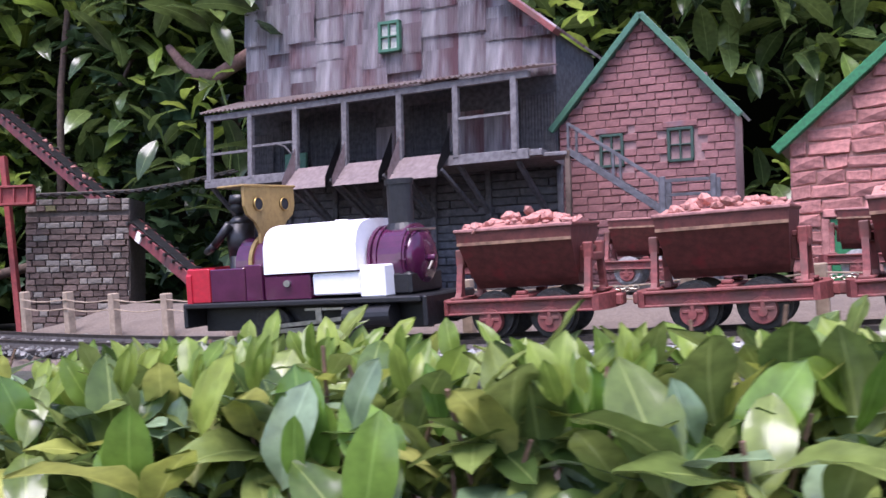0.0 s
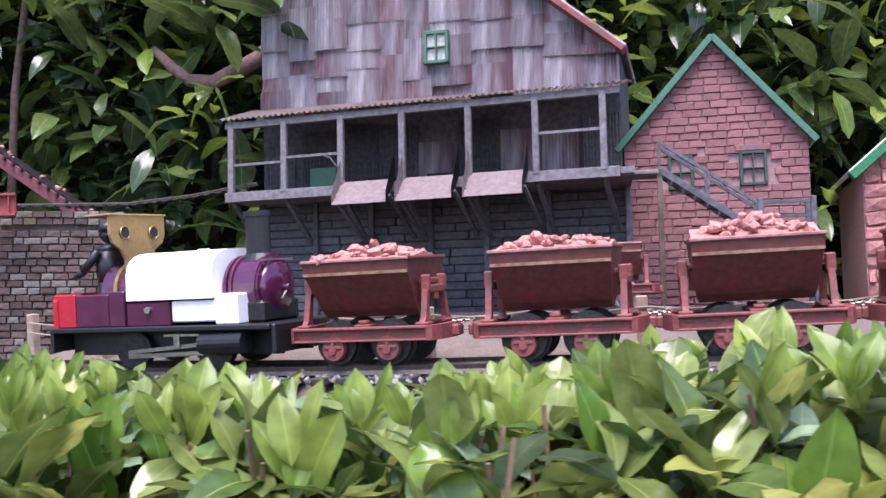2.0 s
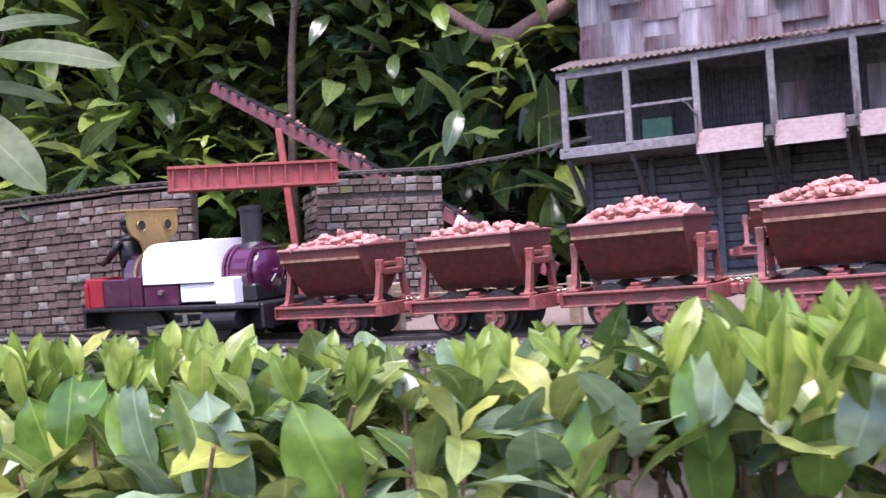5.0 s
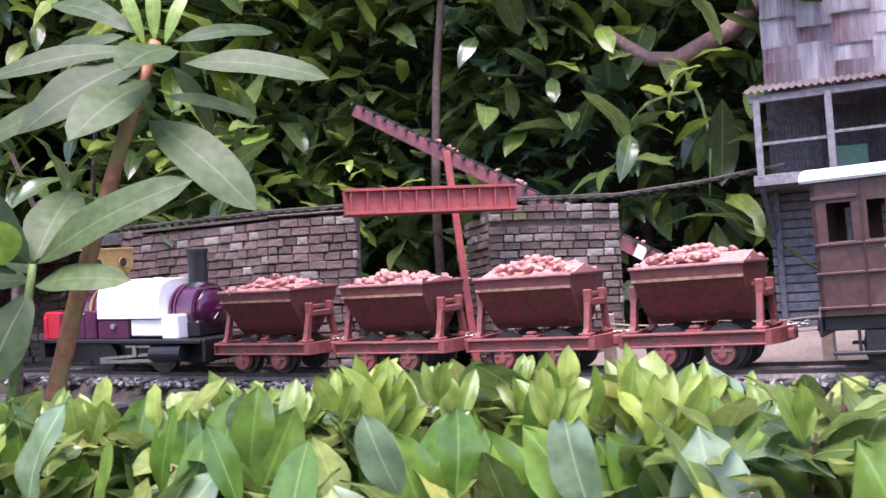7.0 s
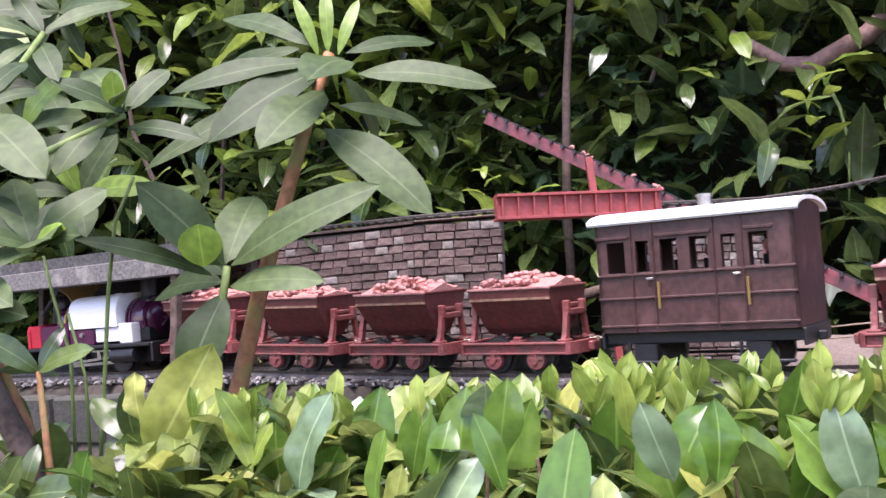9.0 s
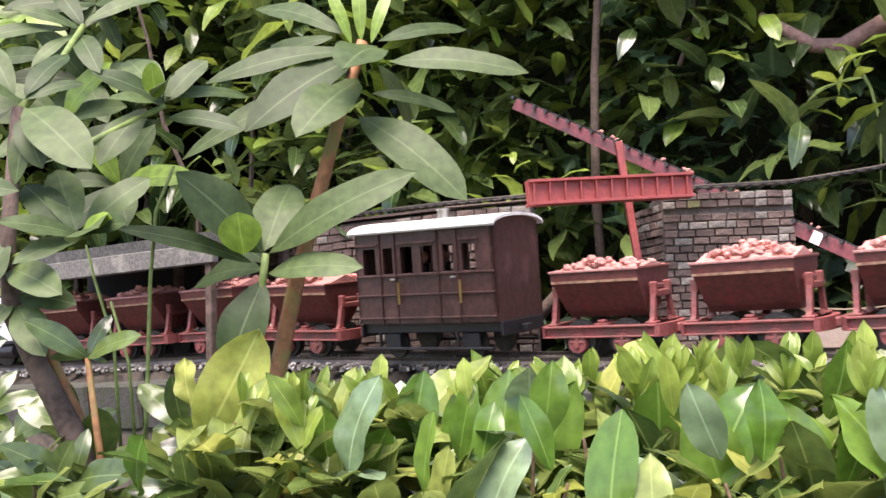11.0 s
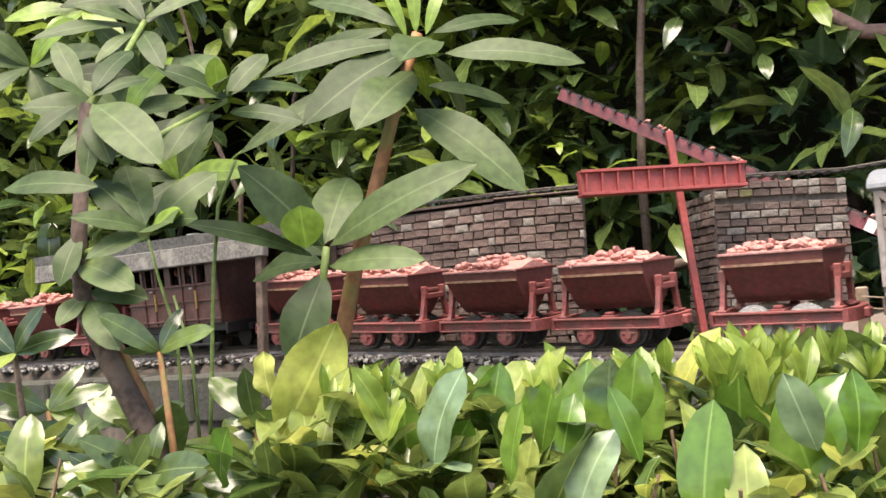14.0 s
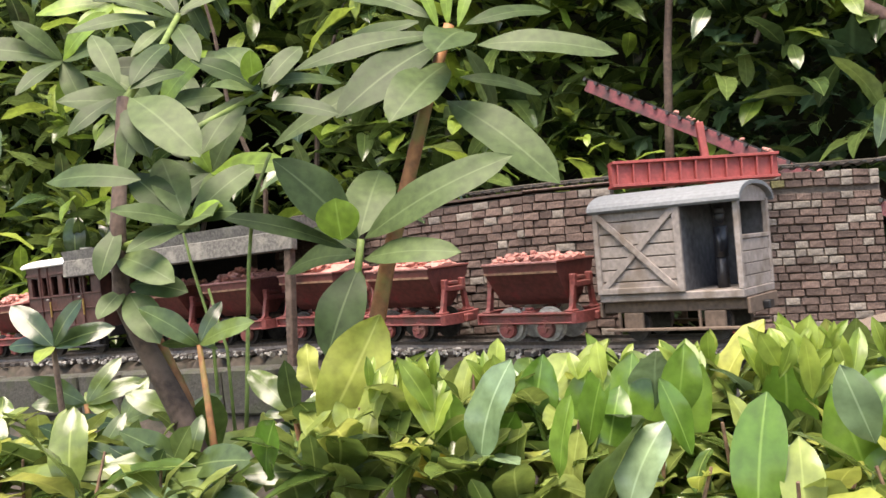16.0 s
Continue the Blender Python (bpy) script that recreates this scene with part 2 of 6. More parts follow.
L_YOUNG = leaf_mat("young_rhododendron_leaf", (0.17, 0.28, 0.035), (0.22, 0.34, 0.05), 0.4, 0.35, 0.02)
L_BIG = leaf_mat("large_hedge_leaf", (0.08, 0.17, 0.022), (0.18, 0.30, 0.05), 0.22, 0.3, 0.03)
L_YELLOW = leaf_mat("yellowed_leaf", (0.50, 0.40, 0.03), (0.55, 0.45, 0.06), 0.5, 0.35)
L_LIME = leaf_mat("lime_mottled_leaf", (0.32, 0.36, 0.07), (0.46, 0.47, 0.13), 0.45, 0.4)
L_RUST = leaf_mat("withered_leaf", (0.32, 0.10, 0.03), (0.40, 0.16, 0.05), 0.6, 0.3)

for glossy in (L_BACK, L_HEDGE, L_BIG, L_GREY):
    glossy.node_tree.nodes["Principled BSDF"].inputs["Specular IOR Level"].default_value = 0.65

# ---- mesh tools ----


def part(name, bm, material, parent=None, label="", smooth=False, m=None):
    me = bpy.data.meshes.new(name)
    bm.to_mesh(me)
    bm.free()
    for mm in material if isinstance(material, (list, tuple)) else (material,):
        me.materials.append(mm)
    if smooth:
        me.polygons.foreach_set("use_smooth", [True] * len(me.polygons))
    ob = new(name, me)
    ob.parent = parent
    if m is not None:
        ob.matrix_local = m
    if label:
        tagged(ob, label)
    return ob


def share(name, like, parent, m):
    """One more object on the same mesh."""
    ob = new(name, like)
    ob.parent = parent
    ob.matrix_local = m
    return ob


def thing(name, label, category, m=None, group="", kind=""):
    e = new(name)
    e.empty_display_size = 0.02
    if m is not None:
        e.matrix_basis = m
    return tagged(e, label, category, group, kind)


def box(bm, x0, x1, y0, y1, z0, z1, bevel=0.0, m=None):
    r = bmesh.ops.create_cube(bm, size=1)
    vs = r["verts"]
    bmesh.ops.scale(bm, vec=(x1 - x0, y1 - y0, z1 - z0), verts=vs)
    bmesh.ops.translate(bm, vec=((x0 + x1) / 2, (y0 + y1) / 2, (z0 + z1) / 2), verts=vs)
    if bevel:
        es = list({e for v in vs for e in v.link_edges})
        g = bmesh.ops.bevel(bm, geom=es, offset=bevel, segments=1, affect="EDGES")
        vs = list({v for f in g["faces"] for v in f.verts} | {v for v in vs if v.is_valid})
    if m is not None:
        bmesh.ops.transform(bm, matrix=m, verts=vs)
    return vs


def bbox(x0, x1, y0, y1, z0, z1, bevel=0.0, m=None):
    bm = bmesh.new()
    box(bm, x0, x1, y0, y1, z0, z1, bevel, m)
    return bm


def rod(bm, a, b, r, r2=None, seg=10):
    a, b = Vector(a), Vector(b)
    d = b - a
    g = bmesh.ops.create_cone(bm, cap_ends=True, segments=seg, radius1=r, radius2=r if r2 is None else r2, depth=d.length)
    q = Vector((0, 0, 1)).rotation_difference(d).to_matrix().to_4x4()
    bmesh.ops.transform(bm, matrix=Matrix.Translation((a + b) / 2) @ q, verts=g["verts"])
    return g["verts"]


def brod(a, b, r, r2=None, seg=10):
    bm = bmesh.new()
    rod(bm, a, b, r, r2, seg)
    return bm


def beam(bm, a, b, w, h, up=(0, 0, 1)):
    """A squared timber from a to b, w wide and h high."""
    a, b = Vector(a), Vector(b)
    x = (b - a).normalized()
    y = Vector(up).cross(x).normalized()
    z = x.cross(y)
    m = Matrix((x, y, z)).transposed().to_4x4()
    m.translation = a
    return box(bm, 0, (b - a).length, -w / 2, w / 2, -h / 2, h / 2, min(w, h) * 0.08, m)


def bbeam(a, b, w, h, up=(0, 0, 1)):
    bm = bmesh.new()
    beam(bm, a, b, w, h, up)
    return bm


def prism(bm, pts, a, b, axis="y"):
    """An outline extruded from a to b along an axis. Outline pairs are (x, z) for y, (y, z) for x, (x, y) for z."""
    def put(p, t):
        return {"y": (p[0], t, p[1]), "x": (t, p[0], p[1]), "z": (p[0], p[1], t)}[axis]
    va, vb = [bm.verts.new(put(p, a)) for p in pts], [bm.verts.new(put(p, b)) for p in pts]
    n = len(pts)
    fs = [bm.faces.new(va), bm.faces.new(vb[::-1])]
    for i in range(n):
        fs.append(bm.faces.new((va[i], vb[i], vb[(i + 1) % n], va[(i + 1) % n])))
    bmesh.ops.recalc_face_normals(bm, faces=fs)
    return va + vb


def bprism(pts, a, b, axis="y"):
    bm = bmesh.new()
    prism(bm, pts, a, b, axis)
    return bm


def tube(bm, pts, radii, seg=7):
    rings, prev = [], None
    for i, p in enumerate(pts):
        p = Vector(p)
        d = (Vector(pts[min(i + 1, len(pts) - 1)]) - Vector(pts[max(i - 1, 0)])).normalized()
        s = d.cross(Vector((0.3, 1, 0.2))).normalized()
        u = d.cross(s)
        rings.append([bm.verts.new(p + (s * math.cos(k * 6.2832 / seg) + u * math.sin(k * 6.2832 / seg)) * radii[i]) for k in range(seg)])
    for r0, r1 in zip(rings, rings[1:]):
        for k in range(seg):
            bm.faces.new((r0[k], r0[(k + 1) % seg], r1[(k + 1) % seg], r1[k]))
    bm.faces.new(rings[0][::-1]), bm.faces.new(rings[-1])
    bmesh.ops.recalc_face_normals(bm, faces=bm.faces)


def pebble(bm, c, r, rnd):
    g = bmesh.ops.create_icosphere(bm, subdivisions=1, radius=r)
    sx, sy, sz = rnd.uniform(0.7, 1.35), rnd.uniform(0.7, 1.3), rnd.uniform(0.45, 0.9)
    q = Euler((rnd.uniform(-0.5, 0.5), rnd.uniform(-0.5, 0.5), rnd.uniform(0, 6))).to_matrix()
    for v in g["verts"]:
        o = v.co.copy() * rnd.uniform(0.82, 1.15)
        v.co = q @ Vector((o.x * sx, o.y * sy, o.z * sz)) + Vector(c)


def rock(bm, c, r, rnd):
    """A chip of stone: a cube knocked out of true."""
    q = Euler((rnd.uniform(0, 6), rnd.uniform(0, 6), rnd.uniform(0, 6))).to_matrix()
    vs = []
    for x, y, z in ((-1, -1, -1), (1, -1, -1), (1, 1, -1), (-1, 1, -1), (-1, -1, 1), (1, -1, 1), (1, 1, 1), (-1, 1, 1)):
        vs.append(bm.verts.new(q @ Vector((x * rnd.uniform(0.5, 1) * r, y * rnd.uniform(0.5, 1) * r, z * rnd.uniform(0.3, 0.8) * r)) + Vector(c)))
    for f in ((3, 2, 1, 0), (4, 5, 6, 7), (0, 1, 5, 4), (1, 2, 6, 5), (2, 3, 7, 6), (3, 0, 4, 7)):
        bm.faces.new([vs[i] for i in f])


# ---- the line of the track ----
RAIL_TOP = 0.132
KNOTS = [(1.6, 0.10), (0.9, 0.395), (0.5, 0.5875), (0.29, 0.6918), (0.173, 0.7398), (0.054, 0.7784), (-0.055, 0.8175), (-0.177, 0.8731), (-0.296, 0.9409),
         (-0.41, 1.0151), (-0.53, 1.0911), (-0.64, 1.1564), (-0.75, 1.2233), (-0.9, 1.3116), (-1.13, 1.445), (-1.5, 1.65), (-2.3, 2.09), (-3.0, 2.48)]


def smooth_line(knots, n=16):
    ps = [Vector(k) for k in knots]
    ps = [2 * ps[0] - ps[1]] + ps + [2 * ps[-1] - ps[-2]]
    out = []
    for i in range(1, len(ps) - 2):
        a, b, c, d = ps[i - 1:i + 3]
        for k in range(n):
            u = k / n
            out.append(0.5 * (2 * b + (c - a) * u + (2 * a - 5 * b + 4 * c - d) * u * u + (3 * b - a - 3 * c + d) * u ** 3))
    return out + [ps[-2]]


LINE = smooth_line(KNOTS)
RUN = [0.0]
for p, q in zip(LINE, LINE[1:]):
    RUN.append(RUN[-1] + (q - p).length)
ZERO = np.interp(-0.054, [-p.x for p in LINE], RUN)
RUN = [r - ZERO for r in RUN]


def on_line(s):
    return Vector((np.interp(s, RUN, [p.x for p in LINE]), np.interp(s, RUN, [p.y for p in LINE])))


def lift(s):
    """How far the rails rise over their datum: a shallow dip halfway along."""
    s = min(1.2, max(-0.3, s))
    return 0.0035 - 0.0261 * s + 0.0329 * s * s


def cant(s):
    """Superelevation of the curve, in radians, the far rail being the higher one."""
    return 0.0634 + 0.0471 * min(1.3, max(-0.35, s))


def level_pose(s, off=0.0, z=RAIL_TOP):
    """Pose at the run s: local x points back along the train, y away from the camera's side; upright."""
    p, d = on_line(s), on_line(s - 0.03) - on_line(s + 0.03)
    d.normalize()
    n = Vector((-d.y, d.x))
    return pose(p.x + n.x * off, p.y + n.y * off, z, 0, 0, math.degrees(math.atan2(d.y, d.x)))


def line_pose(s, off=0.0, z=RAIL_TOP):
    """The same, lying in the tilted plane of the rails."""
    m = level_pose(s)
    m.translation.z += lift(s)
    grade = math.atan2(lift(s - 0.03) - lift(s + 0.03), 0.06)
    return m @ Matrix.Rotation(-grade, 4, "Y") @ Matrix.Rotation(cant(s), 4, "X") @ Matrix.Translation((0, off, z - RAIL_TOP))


def track_y(x):
    return float(np.interp(-x, [-p.x for p in LINE], [p.y for p in LINE]))


def ground_z(x, y):
    """Height of the ground: trackbed, the yard rising behind it, the drop in front of the bed's edge."""
    d = (y - track_y(x)) * 0.86
    run = float(np.interp(-x, [-p.x for p in LINE], RUN))
    bed = lift(run) + cant(run) * min(0.06, max(-0.06, d))
    if d < -0.05:
        return 0.118 + bed - min(0.16, max(0, (-0.05 - d)) * 4.0)
    rise = 0.038 * min(1, max(0, (d - 0.045) / 0.10)) * min(1, max(0, (x + 0.55) / 0.15))
    return 0.120 + (bed if d < 0.045 else bed * max(0, 1 - (d - 0.045) / 0.1)) + rise


# ---- ground ----
rnd = random.Random(4)
bm = bmesh.new()
xs = [-60, -20, -8, -4, -3] + [-2.4 + 0.05 * i for i in range(79)] + [2, 3, 5, 12, 60]
ys = [-60, -20, -6, -2, -0.6, 0.0] + [0.2 + 0.025 * i for i in range(66)] + [2.2, 3, 6, 20, 60]
grid = [[bm.verts.new((x, y, (ground_z(x, y) if -2.5 < x < 1.6 and y < 2.4 else (0.16 if y > 1.5 else -0.04)) + (rnd.uniform(-0.002, 0.002) if abs(x) < 3 else 0))) for x in xs] for y in ys]
for j in range(len(ys) - 1):
    for i in range(len(xs) - 1):
        f = bm.faces.new((grid[j][i], grid[j][i + 1], grid[j + 1][i + 1], grid[j + 1][i]))
        c = f.calc_center_median()
        f.material_index = 1 if abs(c.x) < 2.5 and -0.06 < (c.y - track_y(c.x)) * 0.86 < 0.24 and c.x > -0.6 else 0
ground = tagged(part("ground", bm, [SOIL, SANDY], smooth=True), "dark garden soil with sandy gravel yard behind the rails", "ground", kind="structure")

bm = bmesh.new()
for k in range(8500):
    s, off = rnd.uniform(-0.75, 1.7), rnd.gauss(0, 0.027)
    if abs(off) > 0.056:
        continue
    rock(bm, line_pose(s, off, 0.1225 + rnd.uniform(0, 0.003)).translation, rnd.uniform(0.0014, 0.0030), rnd)
tagged(part("track_ballast", bm, BALLAST), "loose grey stone chippings packed under the rails", "ballast", kind="stuff")

bm = bmesh.new()
for k in range(150):
    rock(bm, line_pose(rnd.uniform(-0.45, 0.15), -0.058 + rnd.gauss(0, 0.011), 0.1240 + rnd.uniform(0, 0.003)).translation, rnd.uniform(0.0012, 0.0034), rnd)
tagged(part("pale_stones", bm, LIMECHIP), "scattered white limestone chips beside the rail", "stones", kind="stuff")

# running rails and sleepers
track = thing("railway_track", "narrow-gauge model track, rusty rails on dark sleepers", "track", kind="structure")
for off in (-0.0225, 0.0225):
    bm = bmesh.new()
    ring = []
    for i in range(0, 140):
        m = line_pose(-0.95 + i * 0.024, off, 0)
        ring.append([bm.verts.new(m @ Vector((0, dy, z))) for dy, z in ((-0.0022, 0.1262), (0.0022, 0.1262), (0.0006, 0.129), (0.0013, RAIL_TOP), (-0.0013, RAIL_TOP), (-0.0006, 0.129))])
    for a, b in zip(ring, ring[1:]):
        for k in range(6):
            bm.faces.new((a[k], a[(k + 1) % 6], b[(k + 1) % 6], b[k]))
    bmesh.ops.recalc_face_normals(bm, faces=bm.faces)
    part("rail", bm, RAIL, track)
sl = bbox(-0.0045, 0.0045, -0.042, 0.042, 0, 0.005, 0.0006)
first = part("sleeper", sl, SLEEPER, track, m=line_pose(-0.9, 0, 0.1212))
for i in range(1, 130):
    share("sleeper", first.data, track, line_pose(-0.9 + i * 0.021 + rnd.uniform(-0.001, 0.001), 0, 0.1212))

# stone edging in front of the trackbed
edging = thing("trackbed_edging", "weathered mossy concrete slabs edging the raised trackbed, darkened for foliage shade", "edging", kind="structure")
for i in range(34):
    L = rnd.uniform(0.07, 0.082)
    part("slab", bbox(-L / 2, L / 2, -0.011, 0.011, 0, 0.05, 0.003), SLAB, edging, m=line_pose(-0.85 + i * 0.084, -0.066 + rnd.uniform(-0.002, 0.002), 0.062 + rnd.uniform(-0.002, 0.002)))

# rear siding
SIDE = [(-0.16, 1.105), (0.55, 0.885)]
sd = (Vector(SIDE[1]) - Vector(SIDE[0])).normalized()
SANG = math.degrees(math.atan2(sd.y, sd.x))


def side_pose(u, off=0.0, z=0.0):
    p = Vector(SIDE[0]) + sd * u + Vector((-sd.y, sd.x)) * off
    return pose(p.x, p.y, z, 0, 0, SANG)


siding = thing("siding_track", "short rusty siding in front of the loading shed", "track", kind="structure")
for off in (-0.0225, 0.0225):
    part("rail", bbox(-0.1, 0.8, off - 0.0013, off + 0.0013, 0, 0.006), RAIL, siding, m=side_pose(0, 0, 0.162))
first = part("sleeper", bbox(-0.0045, 0.0045, -0.04, 0.04, 0, 0.004), SLEEPER, siding, m=side_pose(-0.08, 0, 0.159))
for i in range(1, 40):
    share("sleeper", first.data, siding, side_pose(-0.08 + i * 0.022, 0, 0.159))

# ---- brickwork ----


def brick_mesh(name, l, h, d, mtl, rough=0.0, seed=0):
    """One brick: a chamfered front and uneven corners, local x along the wall, front towards -y."""
    r = random.Random(seed)
    bm = bmesh.new()
    c = min(h, l) * 0.09
    j = lambda: r.uniform(-rough, rough)
    back = [bm.verts.new((x, d, z)) for x, z in ((-l / 2, 0), (l / 2, 0), (l / 2, h), (-l / 2, h))]
    mid = [bm.verts.new((x + j(), c, z + j())) for x, z in ((-l / 2, 0), (l / 2, 0), (l / 2, h), (-l / 2, h))]
    fro = [bm.verts.new((x + j(), j() * 0.8, z + j())) for x, z in ((-l / 2 + c, c), (l / 2 - c, c), (l / 2 - c, h - c), (-l / 2 + c, h - c))]
    ctr = bm.verts.new((l * r.uniform(-0.2, 0.2), -rough * r.uniform(-0.2, 0.7) , h / 2))
    for a, b in ((back, mid), (mid, fro)):
        for i in range(4):
            bm.faces.new((a[i], a[(i + 1) % 4], b[(i + 1) % 4], b[i]))
    for i in range(4):
        bm.faces.new((fro[i], fro[(i + 1) % 4], ctr))
    bmesh.ops.recalc_face_normals(bm, faces=bm.faces)
    me = bpy.data.meshes.new(name)
    bm.to_mesh(me)
    bm.free()
    me.materials.append(mtl)
    return me


def lay(parent, m, length, z0, top, course, lens, meshes, seed, gap=0.0012, inside=lambda u, z: True, limit=300, name="brick", wob=0.0008, left=lambda z: 0.0):
    """Courses of bricks along local x of m, up to top(u); pieces are parts up to the limit."""
    r = random.Random(seed)
    z, row, laid = z0, 0, []
    while z < max(top(length * k / 20) for k in range(21)):
        u = left(z) - r.uniform(0, lens[1]) * (0.3 + 0.4 * (row % 2))
        while u < length:
            L = r.uniform(*lens)
            a, b = max(u, left(z)), min(u + L, length)
            mid = (a + b) / 2
            if b - a > lens[0] * 0.25 and z + course * 0.75 < top(mid) and inside(mid, z + course / 2):
                me, l0, h0 = r.choice(meshes)
                laid.append((me, m @ Matrix.Translation((mid, r.uniform(-wob, wob), z + r.uniform(-wob, wob) * 0.4)) @ Matrix.Diagonal(((b - a - gap) / l0, 1, (course - gap) / h0, 1))))
            u += L
        z += course
        row += 1
    # the upper courses are parts, the lowest ones past the limit one joined mesh
    laid.reverse()
    for me, mm in laid[:limit]:
        share(name, me, parent, mm)
    if laid[limit:]:
        vs, fs, ms, mats = [], [], [], []
        for me, mm in laid[limit:]:
            k = len(vs)
            vs += [mm @ v.co for v in me.vertices]
            if me.materials[0] not in mats:
                mats.append(me.materials[0])
            for p in me.polygons:
                fs.append([k + i for i in p.vertices])
                ms.append(mats.index(me.materials[0]))
        rest = bpy.data.meshes.new("lower_" + name)
        rest.from_pydata(vs, [], fs)
        for mt in mats:
            rest.materials.append(mt)
        rest.polygons.foreach_set("material_index", ms)
        ob = new("lower_" + name + "work", rest)
        ob.parent = parent
        tagged(ob, kind="stuff")


def frame_at(a, b, z=0.0):
    """Pose with x along the ground from a to b and y away from the camera's side."""
    return pose(a[0], a[1], z, 0, 0, math.degrees(math.atan2(b[1] - a[1], b[0] - a[0])))


WB = [(brick_mesh("brick", 0.022, 0.0085, 0.008, k, 0.0007, i), 0.022, 0.0085) for i, k in enumerate((BRICK, BRICK, BRICK, BRICK, BRICK, BRICK, BRICKL, BRICK, BRICK))]
WB2 = WB + [(brick_mesh("brick", 0.022, 0.0085, 0.008, BRICKL, 0.0008, 9), 0.022, 0.0085)] * 2
WBM = [(brick_mesh("brick", 0.022, 0.0085, 0.008, MOSSB, 0.0008, 11), 0.022, 0.0085)]

# retaining wall with a gap bridged by the girder
A0, A1 = (-0.560, 1.285), (-0.432, 1.292)
B0, B1, B2 = (-0.686, 1.290), (-0.775, 1.315), (-1.083, 1.500)
pier = thing("brick_pier", "weathered red and pale brick pier with mossy top courses", "wall", kind="structure")
LA = (Vector(A1) - Vector(A0)).length
part("core", bbox(0, LA, 0.004, 0.06, 0.12, 0.288, m=frame_at(A0, A1)), MORTAR, pier)
lay(pier, frame_at(A0, A1), LA, 0.122, lambda u: 0.2725, 0.0077, (0.010, 0.019), WB2, 5)
lay(pier, frame_at(A0, A1), LA, 0.2735, lambda u: 0.291, 0.0079, (0.010, 0.019), WBM + WB2, 6)
lay(pier, pose(A0[0] - 0.02, A0[1] + 0.06, 0, 0, 0, -72), 0.06, 0.122, lambda u: 0.285, 0.0079, (0.011, 0.017), WB, 7)
wall = thing("retaining_wall", "long curved retaining wall of dark weathered brick", "wall", kind="structure")
L1, L2 = (Vector(B0) - Vector(B1)).length, (Vector(B1) - Vector(B2)).length
part("core", bbox(0, L1 - 0.002, 0.004, 0.016, 0.12, 0.286, m=frame_at(B1, B0)), MORTAR, wall)
part("core", bprism([(0, 0.12), (L2, 0.12), (L2, 0.285), (0, 0.291)], 0.004, 0.06), MORTAR, wall, m=frame_at(B2, B1))
lay(wall, frame_at(B1, B0), L1, 0.122, lambda u: 0.290, 0.0086, (0.012, 0.021), WB, 8, wob=0.0012)
lay(wall, frame_at(B2, B1), L2, 0.122, lambda u: 0.295 - 0.006 * u / L2, 0.0086, (0.012, 0.021), WB, 9, wob=0.0012)
# coping courses along both tops, slightly proud
part("coping", bbox(0, L1, 0.0, 0.018, 0.2885, 0.2905, 0.0008), BRICK, wall, m=frame_at(B1, B0))
part("coping", bprism([(-0.02, 0.2935), (L2, 0.2875), (L2, 0.2900), (-0.02, 0.296)], 0.0, 0.062), BRICK, wall, m=frame_at(B2, B1))

# ---- brick house ----
HA, HB = (0.088, 1.152), (0.2545, 1.091)
HL = (Vector(HB) - Vector(HA)).length
house = thing("brick_house", "small painted red-brick gabled model house, green bargeboards", "house", frame_at(HA, HB))
PKU = 0.0900


def house_top(u):
    return 0.4375 - 0.1035 * abs(u - PKU) / (PKU if u < PKU else HL - PKU)


part("wall", bprism([(0, 0.14), (HL, 0.14), (HL, 0.335), (PKU, 0.4355), (0, 0.332)], 0.0022, 0.05), HMORTAR, house)
HW = [(0.043, 0.068, 0.288, 0.322), (0.112, 0.138, 0.289, 0.323)]
HBR = [(brick_mesh("brick", 0.018, 0.0075, 0.006, HBRICK, 0.0005, i + 20), 0.018, 0.0075) for i in range(4)]
lay(house, Matrix(), HL, 0.150, house_top, 0.0078, (0.012, 0.021), HBR, 12, gap=0.0006, wob=0.0005, limit=420,
    inside=lambda u, z: not any(a - 0.004 < u < b + 0.004 and c - 0.002 < z < d + 0.007 for a, b, c, d in HW))
for a, b, c, d in HW:
    w = part("window", bbox(a + 0.002, b - 0.002, 0.0045, 0.006, c, d), GLASSD, house)
    bm = bmesh.new()
    for x0, x1, z0, z1 in ((a, a + 0.003, c, d), (b - 0.003, b, c, d), (a, b, c, c + 0.0028), (a, b, d - 0.0028, d), ((a + b) / 2 - 0.0008, (a + b) / 2 + 0.0008, c, d), (a, b, (c + d) / 2 - 0.0007, (c + d) / 2 + 0.0007)):
        box(bm, x0, x1, -0.002, 0.0045, z0, z1, 0.0003)
    part("frame", bm, GREEND, w)
    part("lintel", bbox(a - 0.004, b + 0.004, -0.0015, 0.005, d + 0.0005, d + 0.0065, 0.0005), HBRICK, house)
for sgn in (0, 1):
    p0, p1 = ((-0.007, 0.329), (PKU, 0.4395)) if sgn == 0 else ((HL + 0.007, 0.329), (PKU, 0.4395))
    part("bargeboard", bbeam((p0[0], -0.006, p0[1]), (p1[0], -0.006, p1[1]), 0.007, 0.0065), GREEN, house)
    part("roof", bbeam((p0[0], 0.026, p0[1] + 0.003), (p1[0], 0.026, p1[1] + 0.003), 0.055, 0.003), VANROOF, house)

